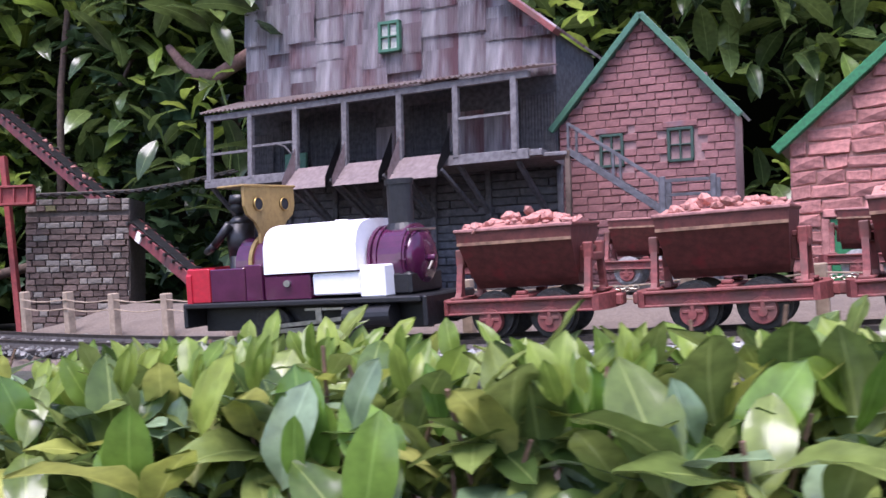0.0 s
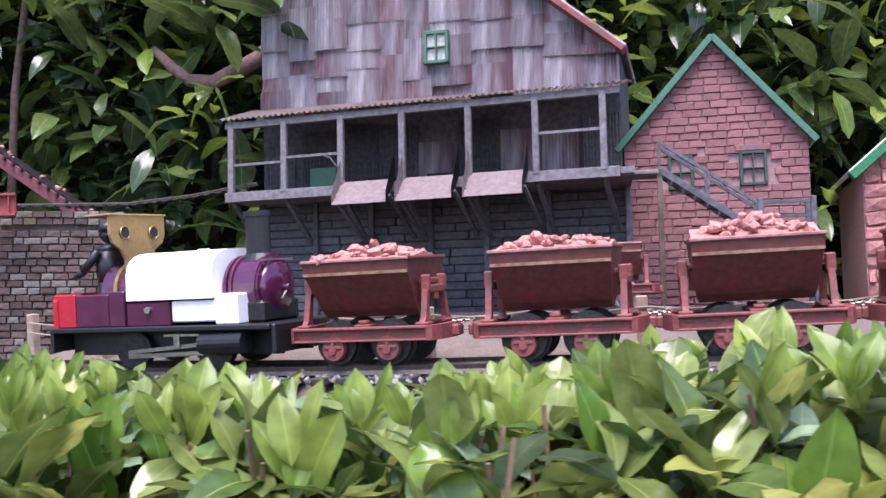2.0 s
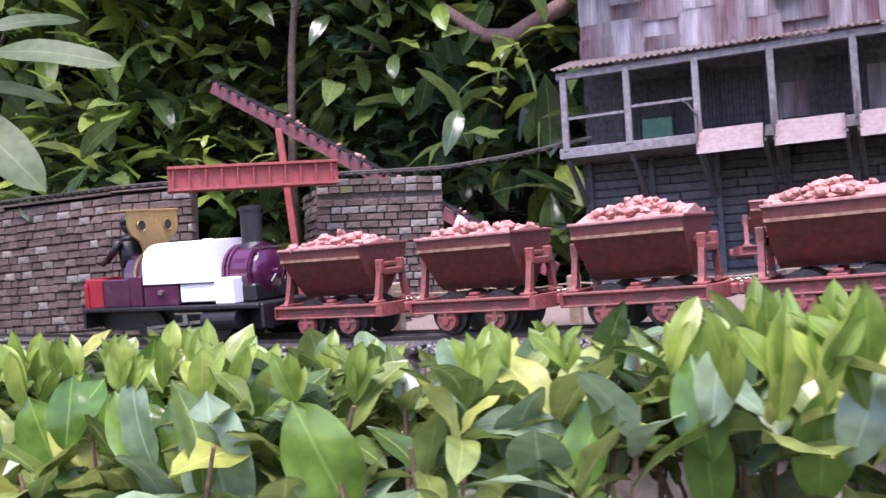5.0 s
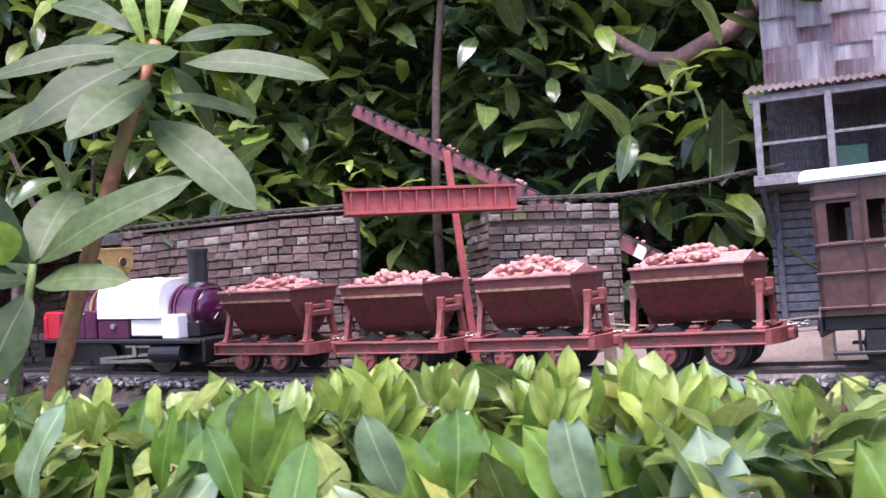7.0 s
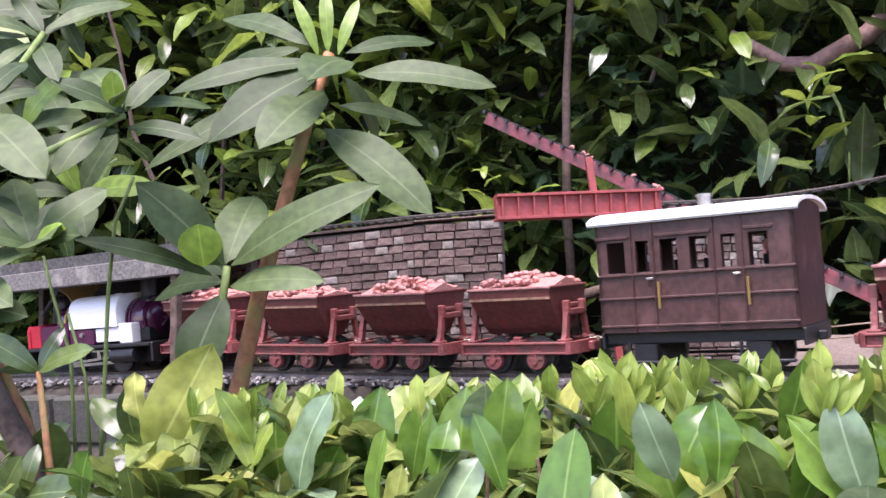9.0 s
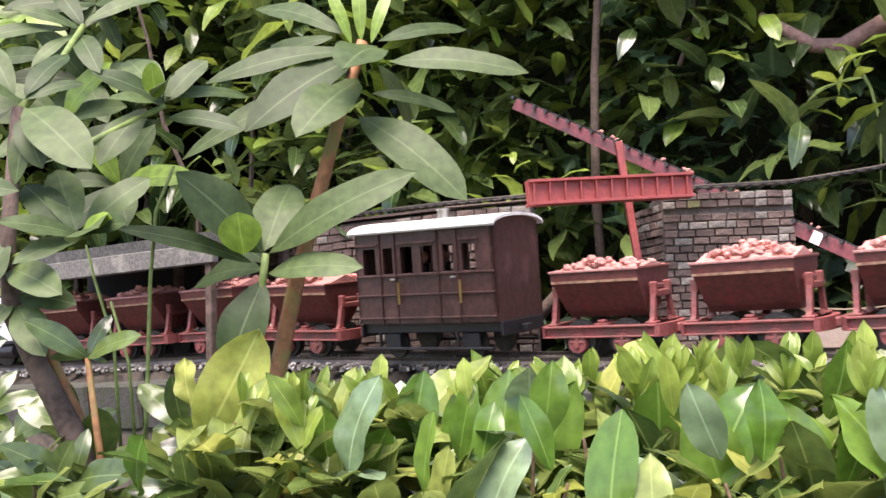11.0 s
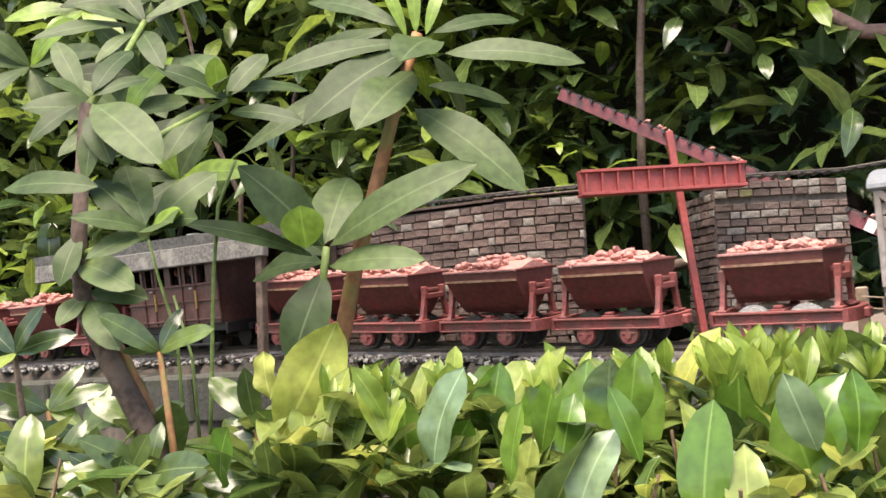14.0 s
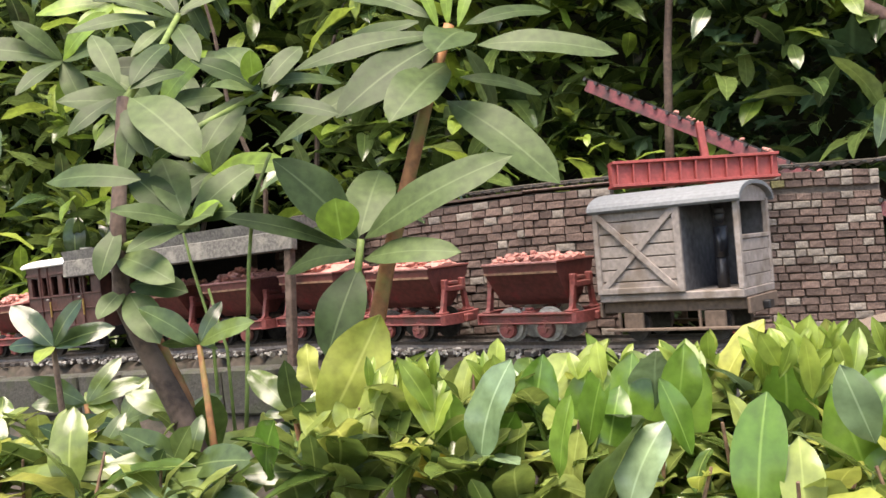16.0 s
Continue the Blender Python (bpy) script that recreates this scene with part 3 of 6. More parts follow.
# ---- sandstone house ----
SA, SB = (0.302, 1.080), (0.56, 0.985)
SL = (Vector(SB) - Vector(SA)).length
shouse = thing("stone_house", "gabled model house of rough pink sandstone with bright green door", "house", frame_at(SA, SB))
part("wall", bprism([(0, 0.14), (SL, 0.14), (SL, 0.298), (SL / 2, 0.415), (0, 0.298)], 0.004, 0.16), SANDM, shouse)
SBR = [(brick_mesh("stone_block", 0.034, 0.013, 0.012, SAND, 0.0022, i + 40), 0.034, 0.013) for i in range(5)]
SDOOR = (0.034, 0.062, 0.14, 0.226)
lay(shouse, Matrix(), SL, 0.150, lambda u: 0.30 + 0.117 * (1 - abs(u - SL / 2) / (SL / 2)), 0.0137, (0.020, 0.040), SBR, 13, gap=0.002, wob=0.001, name="stone_block",
    inside=lambda u, z: not (SDOOR[0] - 0.012 < u < SDOOR[1] + 0.012 and z < SDOOR[3] + 0.006))
part("door", bbox(SDOOR[0], SDOOR[1], 0.0, 0.005, 0.15, SDOOR[3], 0.0006), GREENB, shouse, "bright green plank door")
part("lintel", bbox(SDOOR[0] - 0.006, SDOOR[1] + 0.006, -0.003, 0.005, SDOOR[3] + 0.001, SDOOR[3] + 0.009, 0.001), SAND, shouse)
for x in (SDOOR[0] - 0.008, SDOOR[1]):
    part("jamb", bbox(x, x + 0.0075, -0.002, 0.005, 0.15, SDOOR[3], 0.001), SAND, shouse)
for p0 in (-0.012, SL + 0.012):
    part("bargeboard", bbeam((p0, -0.008, 0.292), (SL / 2, -0.008, 0.422), 0.011, 0.009), GREENB, shouse)
    part("roof", bbeam((p0, 0.08, 0.297), (SL / 2, 0.08, 0.427), 0.17, 0.004), ROOFW, shouse)

# ---- loading shed with veranda ----
shed = thing("loading_shed", "tall patched corrugated-tin loading shed on dark boarded base", "shed", frame_at((-0.283, 1.286), (0.085, 1.147)))
WL = 0.393
OUT = [(0, 0.14), (WL, 0.14), (WL, 0.435), (0.215, 0.58), (0, 0.58)]
part("wall", bprism(OUT, 0.006, 0.14), DARKWOOD, shed)


def shed_top(u):
    return 0.435 + (WL - u) * 0.81


def tin_sheet(w, h, ribs, mtl, seed, amp=0.0005):
    r = random.Random(seed)
    bm = bmesh.new()
    n = max(4, int(ribs * 4))
    lo, hi = [], []
    for i in range(n + 1):
        x, y = w * i / n, amp * math.sin(i * math.pi / 2)
        lo.append(bm.verts.new((x, y + r.uniform(-0.0003, 0.0003), r.uniform(-0.0006, 0.0006))))
        hi.append(bm.verts.new((x, y + 0.0006, h)))
    for i in range(n):
        bm.faces.new((lo[i], lo[i + 1], hi[i + 1], hi[i]))
    g = bmesh.ops.solidify(bm, geom=bm.faces[:], thickness=0.0008)
    return bm


k = 0
u = 0.0
while u < WL - 0.01:
    w = min(rnd.uniform(0.026, 0.046), WL - u)
    z = 0.396 - rnd.uniform(0, 0.012)
    while z < min(0.575, shed_top(u + w / 2)):
        h = rnd.choice((0.020, 0.030, 0.042, 0.055))
        top = min(z + h, shed_top(u + w) if u > 0.2 else 9)
        if top - z > 0.006:
            part("tin_sheet", tin_sheet(w + 0.002, top - z + 0.004, (w + 0.002) / 0.0034, rnd.choice((TIN, TIN, TINL, TINL, TIN, TINR)), k), rnd.choice((TIN, TIN, TINL, TINL, TIN, TINL, TIN, TINL, TINR)), shed,
                 m=Matrix.Translation((u, rnd.uniform(-0.004, 0.002), z)) @ pose(0, 0, 0, rnd.uniform(-2.5, 2.5), rnd.uniform(-1.5, 1.5), rnd.uniform(-1.5, 1.5)))
        z += h
        k += 1
    u += w
# triangle of tin under the sloping roof edge, and the roof edge
part("tin_gable", bprism([(0.30, 0.39), (WL, 0.39), (WL, 0.434), (0.30, 0.509)], 0.0045, 0.0062), TIN, shed)
part("roof_edge", bbeam((WL + 0.006, -0.006, 0.431), (0.205, -0.006, 0.592), 0.02, 0.006), RED, shed)
part("roof", bbeam((WL + 0.008, 0.07, 0.434), (0.205, 0.07, 0.595), 0.17, 0.003), TINR, shed)
# upper window
wu = 0.190
w = part("window", bbox(wu + 0.002, wu + 0.025, -0.0075, -0.006, 0.4355, 0.4665), GLASSL, shed, "small clouded window pane")
bm = bmesh.new()
for x0, x1, z0, z1 in ((0, 0.0035, 0, 0.035), (0.0235, 0.027, 0, 0.035), (0, 0.027, 0, 0.0035), (0, 0.027, 0.0315, 0.035), (0.0125, 0.0145, 0, 0.035), (0, 0.027, 0.0165, 0.0182)):
    box(bm, wu + x0, wu + x1, -0.011, -0.004, 0.4335 + z0, 0.4335 + z1, 0.0004)
part("frame", bm, GREEN, w, "green painted window frame")

# veranda: tapered floor, posts, rails, tin roof
V0, V1 = Vector((-0.0149, -0.0569)), Vector((0.4234, -0.0934))


def ver(f, back=0.0):
    p = V0.lerp(V1, f)
    return p.x, p.y + back


POSTF = [0.015, 0.156, 0.302, 0.453, 0.61, 0.761, 0.907]
FLOOR, BEAM = 0.299, 0.371
part("veranda_floor", bprism([ver(0), ver(0.97), (0.40, 0.005), (-0.016, 0.005)], FLOOR - 0.006, FLOOR, "z"), OLDWOOD, shed)
a, b = ver(0), ver(0.94)
part("floor_beam", bbeam((*a, FLOOR - 0.004), (*b, FLOOR - 0.004), 0.005, 0.010), OLDWOOD, shed)
part("eave_beam", bbeam((*ver(0), BEAM), (*ver(0.945), BEAM), 0.005, 0.007), OLDWOOD, shed)
for f in POSTF:
    x, y = ver(f)
    part("post", bbeam((x, y, FLOOR - 0.002), (x, y, BEAM), 0.0062, 0.0062, (0, 1, 0)), OLDWOOD, shed)
    part("bracket", bbeam((x, y + 0.004, FLOOR - 0.008), (x + 0.008, min(0.0, y + 0.06), FLOOR - 0.052), 0.0045, 0.0045), DARKWOOD, shed)
for i, z in ((0, 0.03), (1, 0.034), (5, 0.037)):
    p, q = ver(POSTF[i]), ver(POSTF[i + 1])
    part("handrail", bbeam((*p, FLOOR + z), (*q, FLOOR + z), 0.0022, 0.0028), OLDWOOD, shed)
# corrugated veranda roof
bm = bmesh.new()
n = 264
front, rear = [], []
for i in range(n + 1):
    f = i / n
    wav = 0.0014 * math.sin(i * math.pi / 2)
    x, y = ver(f * 0.985 - 0.012)
    front.append(bm.verts.new((x, y - 0.007, BEAM + 0.006 + wav)))
    rear.append(bm.verts.new((-0.012 + 0.41 * f, -0.001, 0.399 + wav)))
for i in range(n):
    bm.faces.new((front[i], front[i + 1], rear[i + 1], rear[i]))
bmesh.ops.solidify(bm, geom=bm.faces[:], thickness=0.0009)
part("veranda_roof", bm, PINKTIN, shed)
# tin sheets on the wall under the veranda; darker board colours paint its gloom
for i in range(9):
    w = rnd.uniform(0.034, 0.05)
    part("tin_sheet", tin_sheet(w, rnd.uniform(0.05, 0.075), w / 0.0034, 0, 90 + i), rnd.choice((OLDWOOD, TIN, DARKWOOD)), shed, m=Matrix.Translation((0.005 + i * 0.0437, 0.0, FLOOR + rnd.uniform(0, 0.004))))
part("door", bbox(0.058, 0.088, -0.004, 0.0, FLOOR, FLOOR + 0.032, 0.0006), GREEN, shed, "dark green half door")
# near-black blocks, the dark of the hatch openings painted on
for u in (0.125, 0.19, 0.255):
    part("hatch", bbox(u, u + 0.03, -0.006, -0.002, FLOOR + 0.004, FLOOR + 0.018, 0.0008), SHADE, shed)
# three loading chutes tipping out over the rails
for i, f in enumerate((0.300, 0.452, 0.608)):
    x0, y0 = ver(f + 0.004)
    x1, y1 = ver(f + 0.135)
    dirx = Vector((x1 - x0, y1 - y0)).normalized()
    nrm = Vector((dirx.y, -dirx.x))
    A, B = Vector((x0, y0, FLOOR + 0.004)), Vector((x1, y1, FLOOR + 0.004))
    D = Vector((nrm.x * 0.026, nrm.y * 0.026, -0.026))
    bm = bmesh.new()
    vs = [bm.verts.new(v) for v in (A, B, B + D, A + D)]
    bm.faces.new(vs)
    bmesh.ops.solidify(bm, geom=bm.faces[:], thickness=0.0016)
    ch = part("chute", bm, CHUTE, shed, "pink bleached loading chute")
    for P, s in ((A, -1), (B, 1)):
        bm = bmesh.new()
        up = Vector((0, 0, 0.014))
        q = [P - Vector((0, 0, 0.001)), P + D - Vector((0, 0, 0.001)), P + D + up * 0.75, P + up * 2.0]
        fa = bm.faces.new([bm.verts.new(v) for v in q])
        bmesh.ops.solidify(bm, geom=[fa], thickness=0.0016 * s)
        part("chute_side", bm, BLACK if s > 0 else CHUTE, ch)
    part("strut", bbeam(A + D * 0.7, A + Vector((0.006, 0.05, -0.055)), 0.0035, 0.0035), DARKWOOD, ch)
    part("strut", bbeam(B + D * 0.7, B + Vector((0.006, 0.05, -0.055)), 0.0035, 0.0035), DARKWOOD, ch)
bm = bmesh.new()
x, y = ver(0.27)
tube(bm, [(x, y - 0.02, FLOOR + 0.03), (x + 0.006, y - 0.012, FLOOR + 0.028), (x + 0.014, y - 0.004, FLOOR + 0.016), (x + 0.018, y, FLOOR + 0.002)], [0.0009] * 4, 6)
part("swing_arm", bm, OLDWOOD, shed)
# boarded lower storey: uneven planks and uprights
z = 0.150
while z < FLOOR - 0.008:
    u = -0.004
    while u < WL:
        L = min(rnd.uniform(0.05, 0.11), WL + 0.004 - u)
        part("plank", bbox(u, u + L - 0.001, rnd.uniform(-0.003, -0.001), 0.007, z, z + 0.0082, 0.0009, None), DARKWOOD, shed)
        u += L
    z += 0.0088
for u in (0.0, 0.062, 0.125, 0.19, 0.25, 0.315, 0.395):
    part("upright", bbox(u, u + 0.006, -0.007, -0.002, 0.15, FLOOR - 0.006, 0.0008), DARKWOOD, shed)

# outside stair from the veranda
stair = thing("outside_stair", "old timber landing and stair against the brick house", "stair", frame_at((0.062, 1.07), (0.242, 1.012)))
part("landing", bbox(-0.015, 0.032, -0.004, 0.03, 0.292, 0.296, 0.0008), OLDWOOD, stair)
for x in (0.03,):
    part("post", bbox(x, x + 0.005, -0.003, 0.002, 0.15, 0.297, 0.0006), BARK, stair)
S0, S1 = Vector((0.033, 0.0, 0.296)), Vector((0.118, 0.0, 0.236))
for yy in (0.0, 0.03):
    part("stringer", bbeam(S0 + Vector((0, yy, 0)), S1 + Vector((0, yy, 0)), 0.003, 0.006), DARKWOOD, stair)
    part("handrail", bbeam(S0 + Vector((0, yy, 0.026)), S1 + Vector((0, yy, 0.026)), 0.0022, 0.003), DARKWOOD, stair)
    for k in (0.0, 0.5, 1.0):
        p = S0.lerp(S1, k)
        part("baluster", bbeam(p + Vector((0, yy, 0)), p + Vector((0, yy, 0.027)), 0.0025, 0.0025, (0, 1, 0)), DARKWOOD, stair)
for k in range(8):
    p = S0.lerp(S1, (k + 0.5) / 8)
    part("tread", bbox(p.x - 0.005, p.x + 0.005, 0, 0.03, p.z - 0.001, p.z + 0.001), OLDWOOD, stair)
part("lower_landing", bbox(0.116, 0.168, -0.002, 0.034, 0.232, 0.236, 0.0008), OLDWOOD, stair)
for x in (0.118, 0.163):
    part("post", bbox(x, x + 0.005, -0.003, 0.002, 0.15, 0.266, 0.0006), DARKWOOD, stair)
    part("post", bbox(x, x + 0.005, 0.028, 0.033, 0.15, 0.266, 0.0006), DARKWOOD, stair)
for z in (0.262, 0.249):
    part("handrail", bbox(0.118, 0.168, -0.002, 0.001, z - 0.0014, z + 0.0014), DARKWOOD, stair)

# ---- red girder, conveyor and cable way ----
girder = thing("loading_girder", "bright red riveted trough girder bridging the wall gap", "girder")
G0, G1 = Vector((-0.693, 1.222, 0.2845)), Vector((-0.536, 1.262, 0.2915))
part("web", bbeam(G0, G1, 0.010, 0.0205), GIRDER, girder)
for z, hh in ((0.0105, 0.0025), (-0.0105, 0.0025)):
    part("flange", bbeam(G0 + Vector((0, -0.002, z)), G1 + Vector((0, -0.002, z)), 0.016, hh), GIRDER, girder)
for k in range(11):
    p = G0.lerp(G1, (k + 0.3) / 10.8) + Vector((0.002, -0.0068, 0))
    part("stiffener", bbox(-0.0008, 0.0008, -0.002, 0.002, -0.0095, 0.0095, 0.0003), GIRDER, girder, m=Matrix.Translation(p) @ pose(0, 0, 0, 0, 0, 14))
part("leg", bbeam((-0.574, 1.30, 0.125), (-0.597, 1.30, 0.345), 0.007, 0.009, (0, 1, 0)), GIRDER, girder)
conv = thing("conveyor", "long dull red roller conveyor sloping down behind the wall", "conveyor")
C0, C1 = Vector((-0.689, 1.466, 0.430)), Vector((-0.33, 1.245, 0.184))
cd = (C1 - C0).normalized()
side = Vector((cd.y, -cd.x, 0)).normalized()
for s in (-1, 1):
    part("side_beam", bbeam(C0 + side * 0.011 * s, C1 + side * 0.011 * s, 0.003, 0.013), CONV, conv)
rm = brod(-side * 0.016, side * 0.016, 0.0022, seg=8)
first = part("roller", rm, TYRE, conv, m=Matrix.Translation(C0 + Vector((0, 0, 0.007))))
for k in range(1, 30):
    share("roller", first.data, conv, Matrix.Translation(C0.lerp(C1, k / 30) + Vector((0, 0, 0.007))))
part("belt", bbeam(C0 + Vector((0, 0, 0.0085)), C1 + Vector((0, 0, 0.0085)), 0.016, 0.0012), BLACK, conv)
for k in range(16):
    bm = bmesh.new()
    pebble(bm, (0, 0, 0), rnd.uniform(0.002, 0.0036), rnd)
    part("stone_on_belt", bm, STONE, conv, m=Matrix.Translation(C0.lerp(C1, rnd.choice((0.28, 0.45, 0.62, 0.8)) + rnd.uniform(-0.05, 0.05)) + Vector((0, 0, 0.011)) + side * rnd.uniform(-0.005, 0.005)))
part("plate", bbox(-0.005, 0.005, -0.0008, 0.0008, -0.006, 0.006), ROOFW, conv, "small white notice plate", m=Matrix.Translation(C0.lerp(C1, 0.78) - side * -0.0135) @ pose(0, 0, 0, 0, 30, -30))

ropeway = thing("feeder_tramway", "thin rusty feeder rails along wall top to the shed", "tramway")
FEED = [(-1.06, 1.51, 0.303), (-0.775, 1.345, 0.2985), (-0.69, 1.315, 0.2975), (-0.56, 1.30, 0.2955), (-0.43, 1.31, 0.2985), (-0.36, 1.285, 0.3035), (-0.285, 1.25, 0.312)]
for off in (-0.007, 0.007):
    bm = bmesh.new()
    tube(bm, [(x, y + off, z) for x, y, z in FEED], [0.0012] * len(FEED), 6)
    part("rail", bm, RAIL, ropeway)
tie = bbox(-0.002, 0.002, -0.011, 0.011, -0.0025, -0.0008)
first = None
for a, b in zip(FEED, FEED[1:]):
    n = max(2, int((Vector(b) - Vector(a)).length / 0.012))
    for k in range(n):
        m = Matrix.Translation(Vector(a).lerp(Vector(b), k / n))
        if first is None:
            first = part("tie", tie, TYRE, ropeway, m=m)
        else:
            share("tie", first.data, ropeway, m)

# ---- engine shelter at the far end of the wall ----
shel = thing("engine_shelter", "open timber shelter with lichened grey slab roof over the line", "shelter", level_pose(1.36, 0, 0))
part("roof", bprism([(-0.062, 0.262), (0.10, 0.285), (0.10, 0.295), (-0.066, 0.275)], -0.22, 0.17, "x"), ROOFOLD, shel)
part("fascia", bbox(-0.22, 0.17, -0.064, -0.055, 0.243, 0.2635, 0.001), ROOFOLD, shel)
for x in (-0.21, -0.02, 0.15):
    part("post", bbox(x, x + 0.010, 0.055, 0.065, 0.12, 0.28, 0.001), BARK, shel)
part("post", bbox(0.155, 0.164, -0.061, -0.052, 0.12, 0.255, 0.001), BARK, shel)
# back wall coloured near-black for the shade under the roof
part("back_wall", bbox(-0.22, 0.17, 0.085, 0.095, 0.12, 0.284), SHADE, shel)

# ---- rolling stock: local x points back along the train, z from the rail top ----


def wheelset(parent, x, tread, face, r=0.0152, za=0.0122):
    for s in (-1, 1):
        bm = bmesh.new()
        rod(bm, (x, s * 0.0195, r), (x, s * 0.0240, r), r * 0.94, seg=24)
        rod(bm, (x, s * 0.0185, r), (x, s * 0.0197, r), r * 1.06, seg=24)
        rod(bm, (x, s * 0.0238, r), (x, s * 0.0244, r), r * 0.62, r * 0.5, seg=20)
        w = part("wheel", bm, tread, parent)
        bm = bmesh.new()
        rod(bm, (x, s * 0.0262, za), (x, s * 0.0300, za), 0.0086, 0.0078, seg=18)
        rod(bm, (x, s * 0.0298, za - 0.001), (x, s * 0.0318, za - 0.001), 0.0026, seg=10)
        box(bm, x - 0.0064, x + 0.0064, min(s * 0.0295, s * 0.0308), max(s * 0.0295, s * 0.0308), za, za + 0.002, 0.0003)
        box(bm, x - 0.0012, x + 0.0012, min(s * 0.0295, s * 0.0312), max(s * 0.0295, s * 0.0312), za - 0.001, za + 0.006, 0.0003)
        part("axlebox", bm, face, w, "red cast axlebox")
    part("axle", brod((x, -0.02, r), (x, 0.02, r), 0.002, seg=8), TYRE, parent)


def heap(parent, rx, ry, z, count, seed, rise=0.014):
    r = random.Random(seed)
    for k in range(count):
        x, y = r.uniform(-rx, rx), r.uniform(-ry, ry)
        bm = bmesh.new()
        pebble(bm, (0, 0, 0), r.uniform(0.0027, 0.0054), r)
        part("stone", bm, STONE, parent, m=Matrix.Translation((x, y, z + rise * (1 - (x / rx) ** 2) * (1 - 0.7 * (y / ry) ** 2) * r.uniform(0.6, 1.0) + r.uniform(-0.002, 0.002))))


def skip_wagon(label, m, seed, white=False, load=(0.014, 46)):
    t = thing("skip_wagon", label, "wagon", m, "tipping wagons")
    # frame: two channel bars and rounded ends bending in to the nose
    for s in (-1, 1):
        bm = bmesh.new()
        box(bm, -0.0485, 0.0485, s * 0.027 - 0.0015, s * 0.027 + 0.0015, 0.0172, 0.0255, 0.0005)
        box(bm, -0.0490, 0.0490, s * 0.0275 - 0.0042, s * 0.0275 + 0.0042, 0.0245, 0.0264, 0.0005)
        box(bm, -0.0490, 0.0490, s * 0.0275 - 0.0038, s * 0.0275 + 0.0038, 0.0166, 0.0180, 0.0004)
        part("sole_bar", bm, RED, t)
    for s in (-1, 1):
        bm = bmesh.new()
        outer = [(0.0480, 0.0315), (0.0515, 0.0290), (0.0548, 0.0200), (0.0568, 0.0090), (0.0570, 0.0), (0.0568, -0.0090), (0.0548, -0.0200), (0.0515, -0.0290), (0.0480, -0.0315)]
        inner = [(0.0480, -0.0245), (0.0500, -0.0170), (0.0515, 0.0), (0.0500, 0.0170), (0.0480, 0.0245)]
        prism(bm, [(s * x, y) for x, y in outer + inner], 0.0166, 0.0264, "z")
        part("end_beam", bm, RED, t)
        part("coupling_pocket", bbox(min(s * 0.0560, s * 0.0612), max(s * 0.0560, s * 0.0612), -0.006, 0.006, 0.0175, 0.025, 0.001), RED, t)
    for x in (-0.0199, 0.0199):
        wheelset(t, x, WHEELW if white else TYRE, RED)
    part("cross_member", bbox(-0.006, 0.006, -0.0253, 0.0253, 0.0172, 0.0278, 0.0006), RED, t)
    for s in (-1, 1):
        part("rocker_pad", bbox(-0.0035, 0.0035, s * 0.021 - 0.003, s * 0.021 + 0.003, 0.0278, 0.0305, 0.0008), RED, t)
    # end stands: spreading feet, raked legs, cradle bar and horns
    for s in (-1, 1):
        bm = bmesh.new()
        for q in (-1, 1):
            prism(bm, [(q * 0.0268, 0.0262), (q * 0.0150, 0.0262), (q * 0.0165, 0.0300), (q * 0.0128, 0.0500), (q * 0.0168, 0.0510), (q * 0.0222, 0.0310)], s * 0.0452, s * 0.0412, "x")
            box(bm, s * 0.0432 - 0.0045, s * 0.0432 + 0.0045, q * 0.0212 - 0.0058, q * 0.0212 + 0.0058, 0.0262, 0.0282, 0.0006)
            box(bm, s * 0.0432 - 0.0030, s * 0.0432 + 0.0030, q * 0.0146 - 0.0026, q * 0.0146 + 0.0026, 0.0480, 0.0590, 0.0008)
        box(bm, s * 0.0432 - 0.0026, s * 0.0432 + 0.0026, -0.0150, 0.0150, 0.0468, 0.0520, 0.0008)
        part("end_stand", bm, RED, t)
    # V body: upright lip plates, sloping sides, flat ends leaning in
    prof = [(-0.0336, 0.0712), (-0.0326, 0.0622), (-0.0125, 0.0372), (-0.0070, 0.0322), (0.0070, 0.0322), (0.0125, 0.0372), (0.0326, 0.0622), (0.0336, 0.0712)]
    endx = (0.0386, 0.0378, 0.0352, 0.0342)
    bm = bmesh.new()
    n = len(prof)
    o0 = [bm.verts.new((-endx[min(i, n - 1 - i)], y, z)) for i, (y, z) in enumerate(prof)]
    o1 = [bm.verts.new((endx[min(i, n - 1 - i)], y, z)) for i, (y, z) in enumerate(prof)]
    for i in range(n - 1):
        bm.faces.new((o0[i], o0[i + 1], o1[i + 1], o1[i]))
    bm.faces.new(o0), bm.faces.new(o1[::-1])
    bmesh.ops.recalc_face_normals(bm, faces=bm.faces)
    if not load:
        bmesh.ops.solidify(bm, geom=bm.faces[:], thickness=0.0008)
    body = part("body", bm, RED_DARK, t, "stained dark red tipping body")
    for s in (-1, 1):
        part("rim", bbox(-0.0394, 0.0394, s * 0.0336 - 0.0013, s * 0.0336 + 0.0013, 0.0698, 0.0720, 0.0005), DUSTY, body, "dusty pink rim")
        part("rim", brod((s * 0.0386, -0.0336, 0.0708), (s * 0.0386, 0.0336, 0.0708), 0.0013, seg=8), RED_DARK, body)
        part("worn_strip", bbeam((-0.0380, s * 0.0327, 0.0622), (0.0380, s * 0.0327, 0.0622), 0.0014, 0.0020), WORN, body)
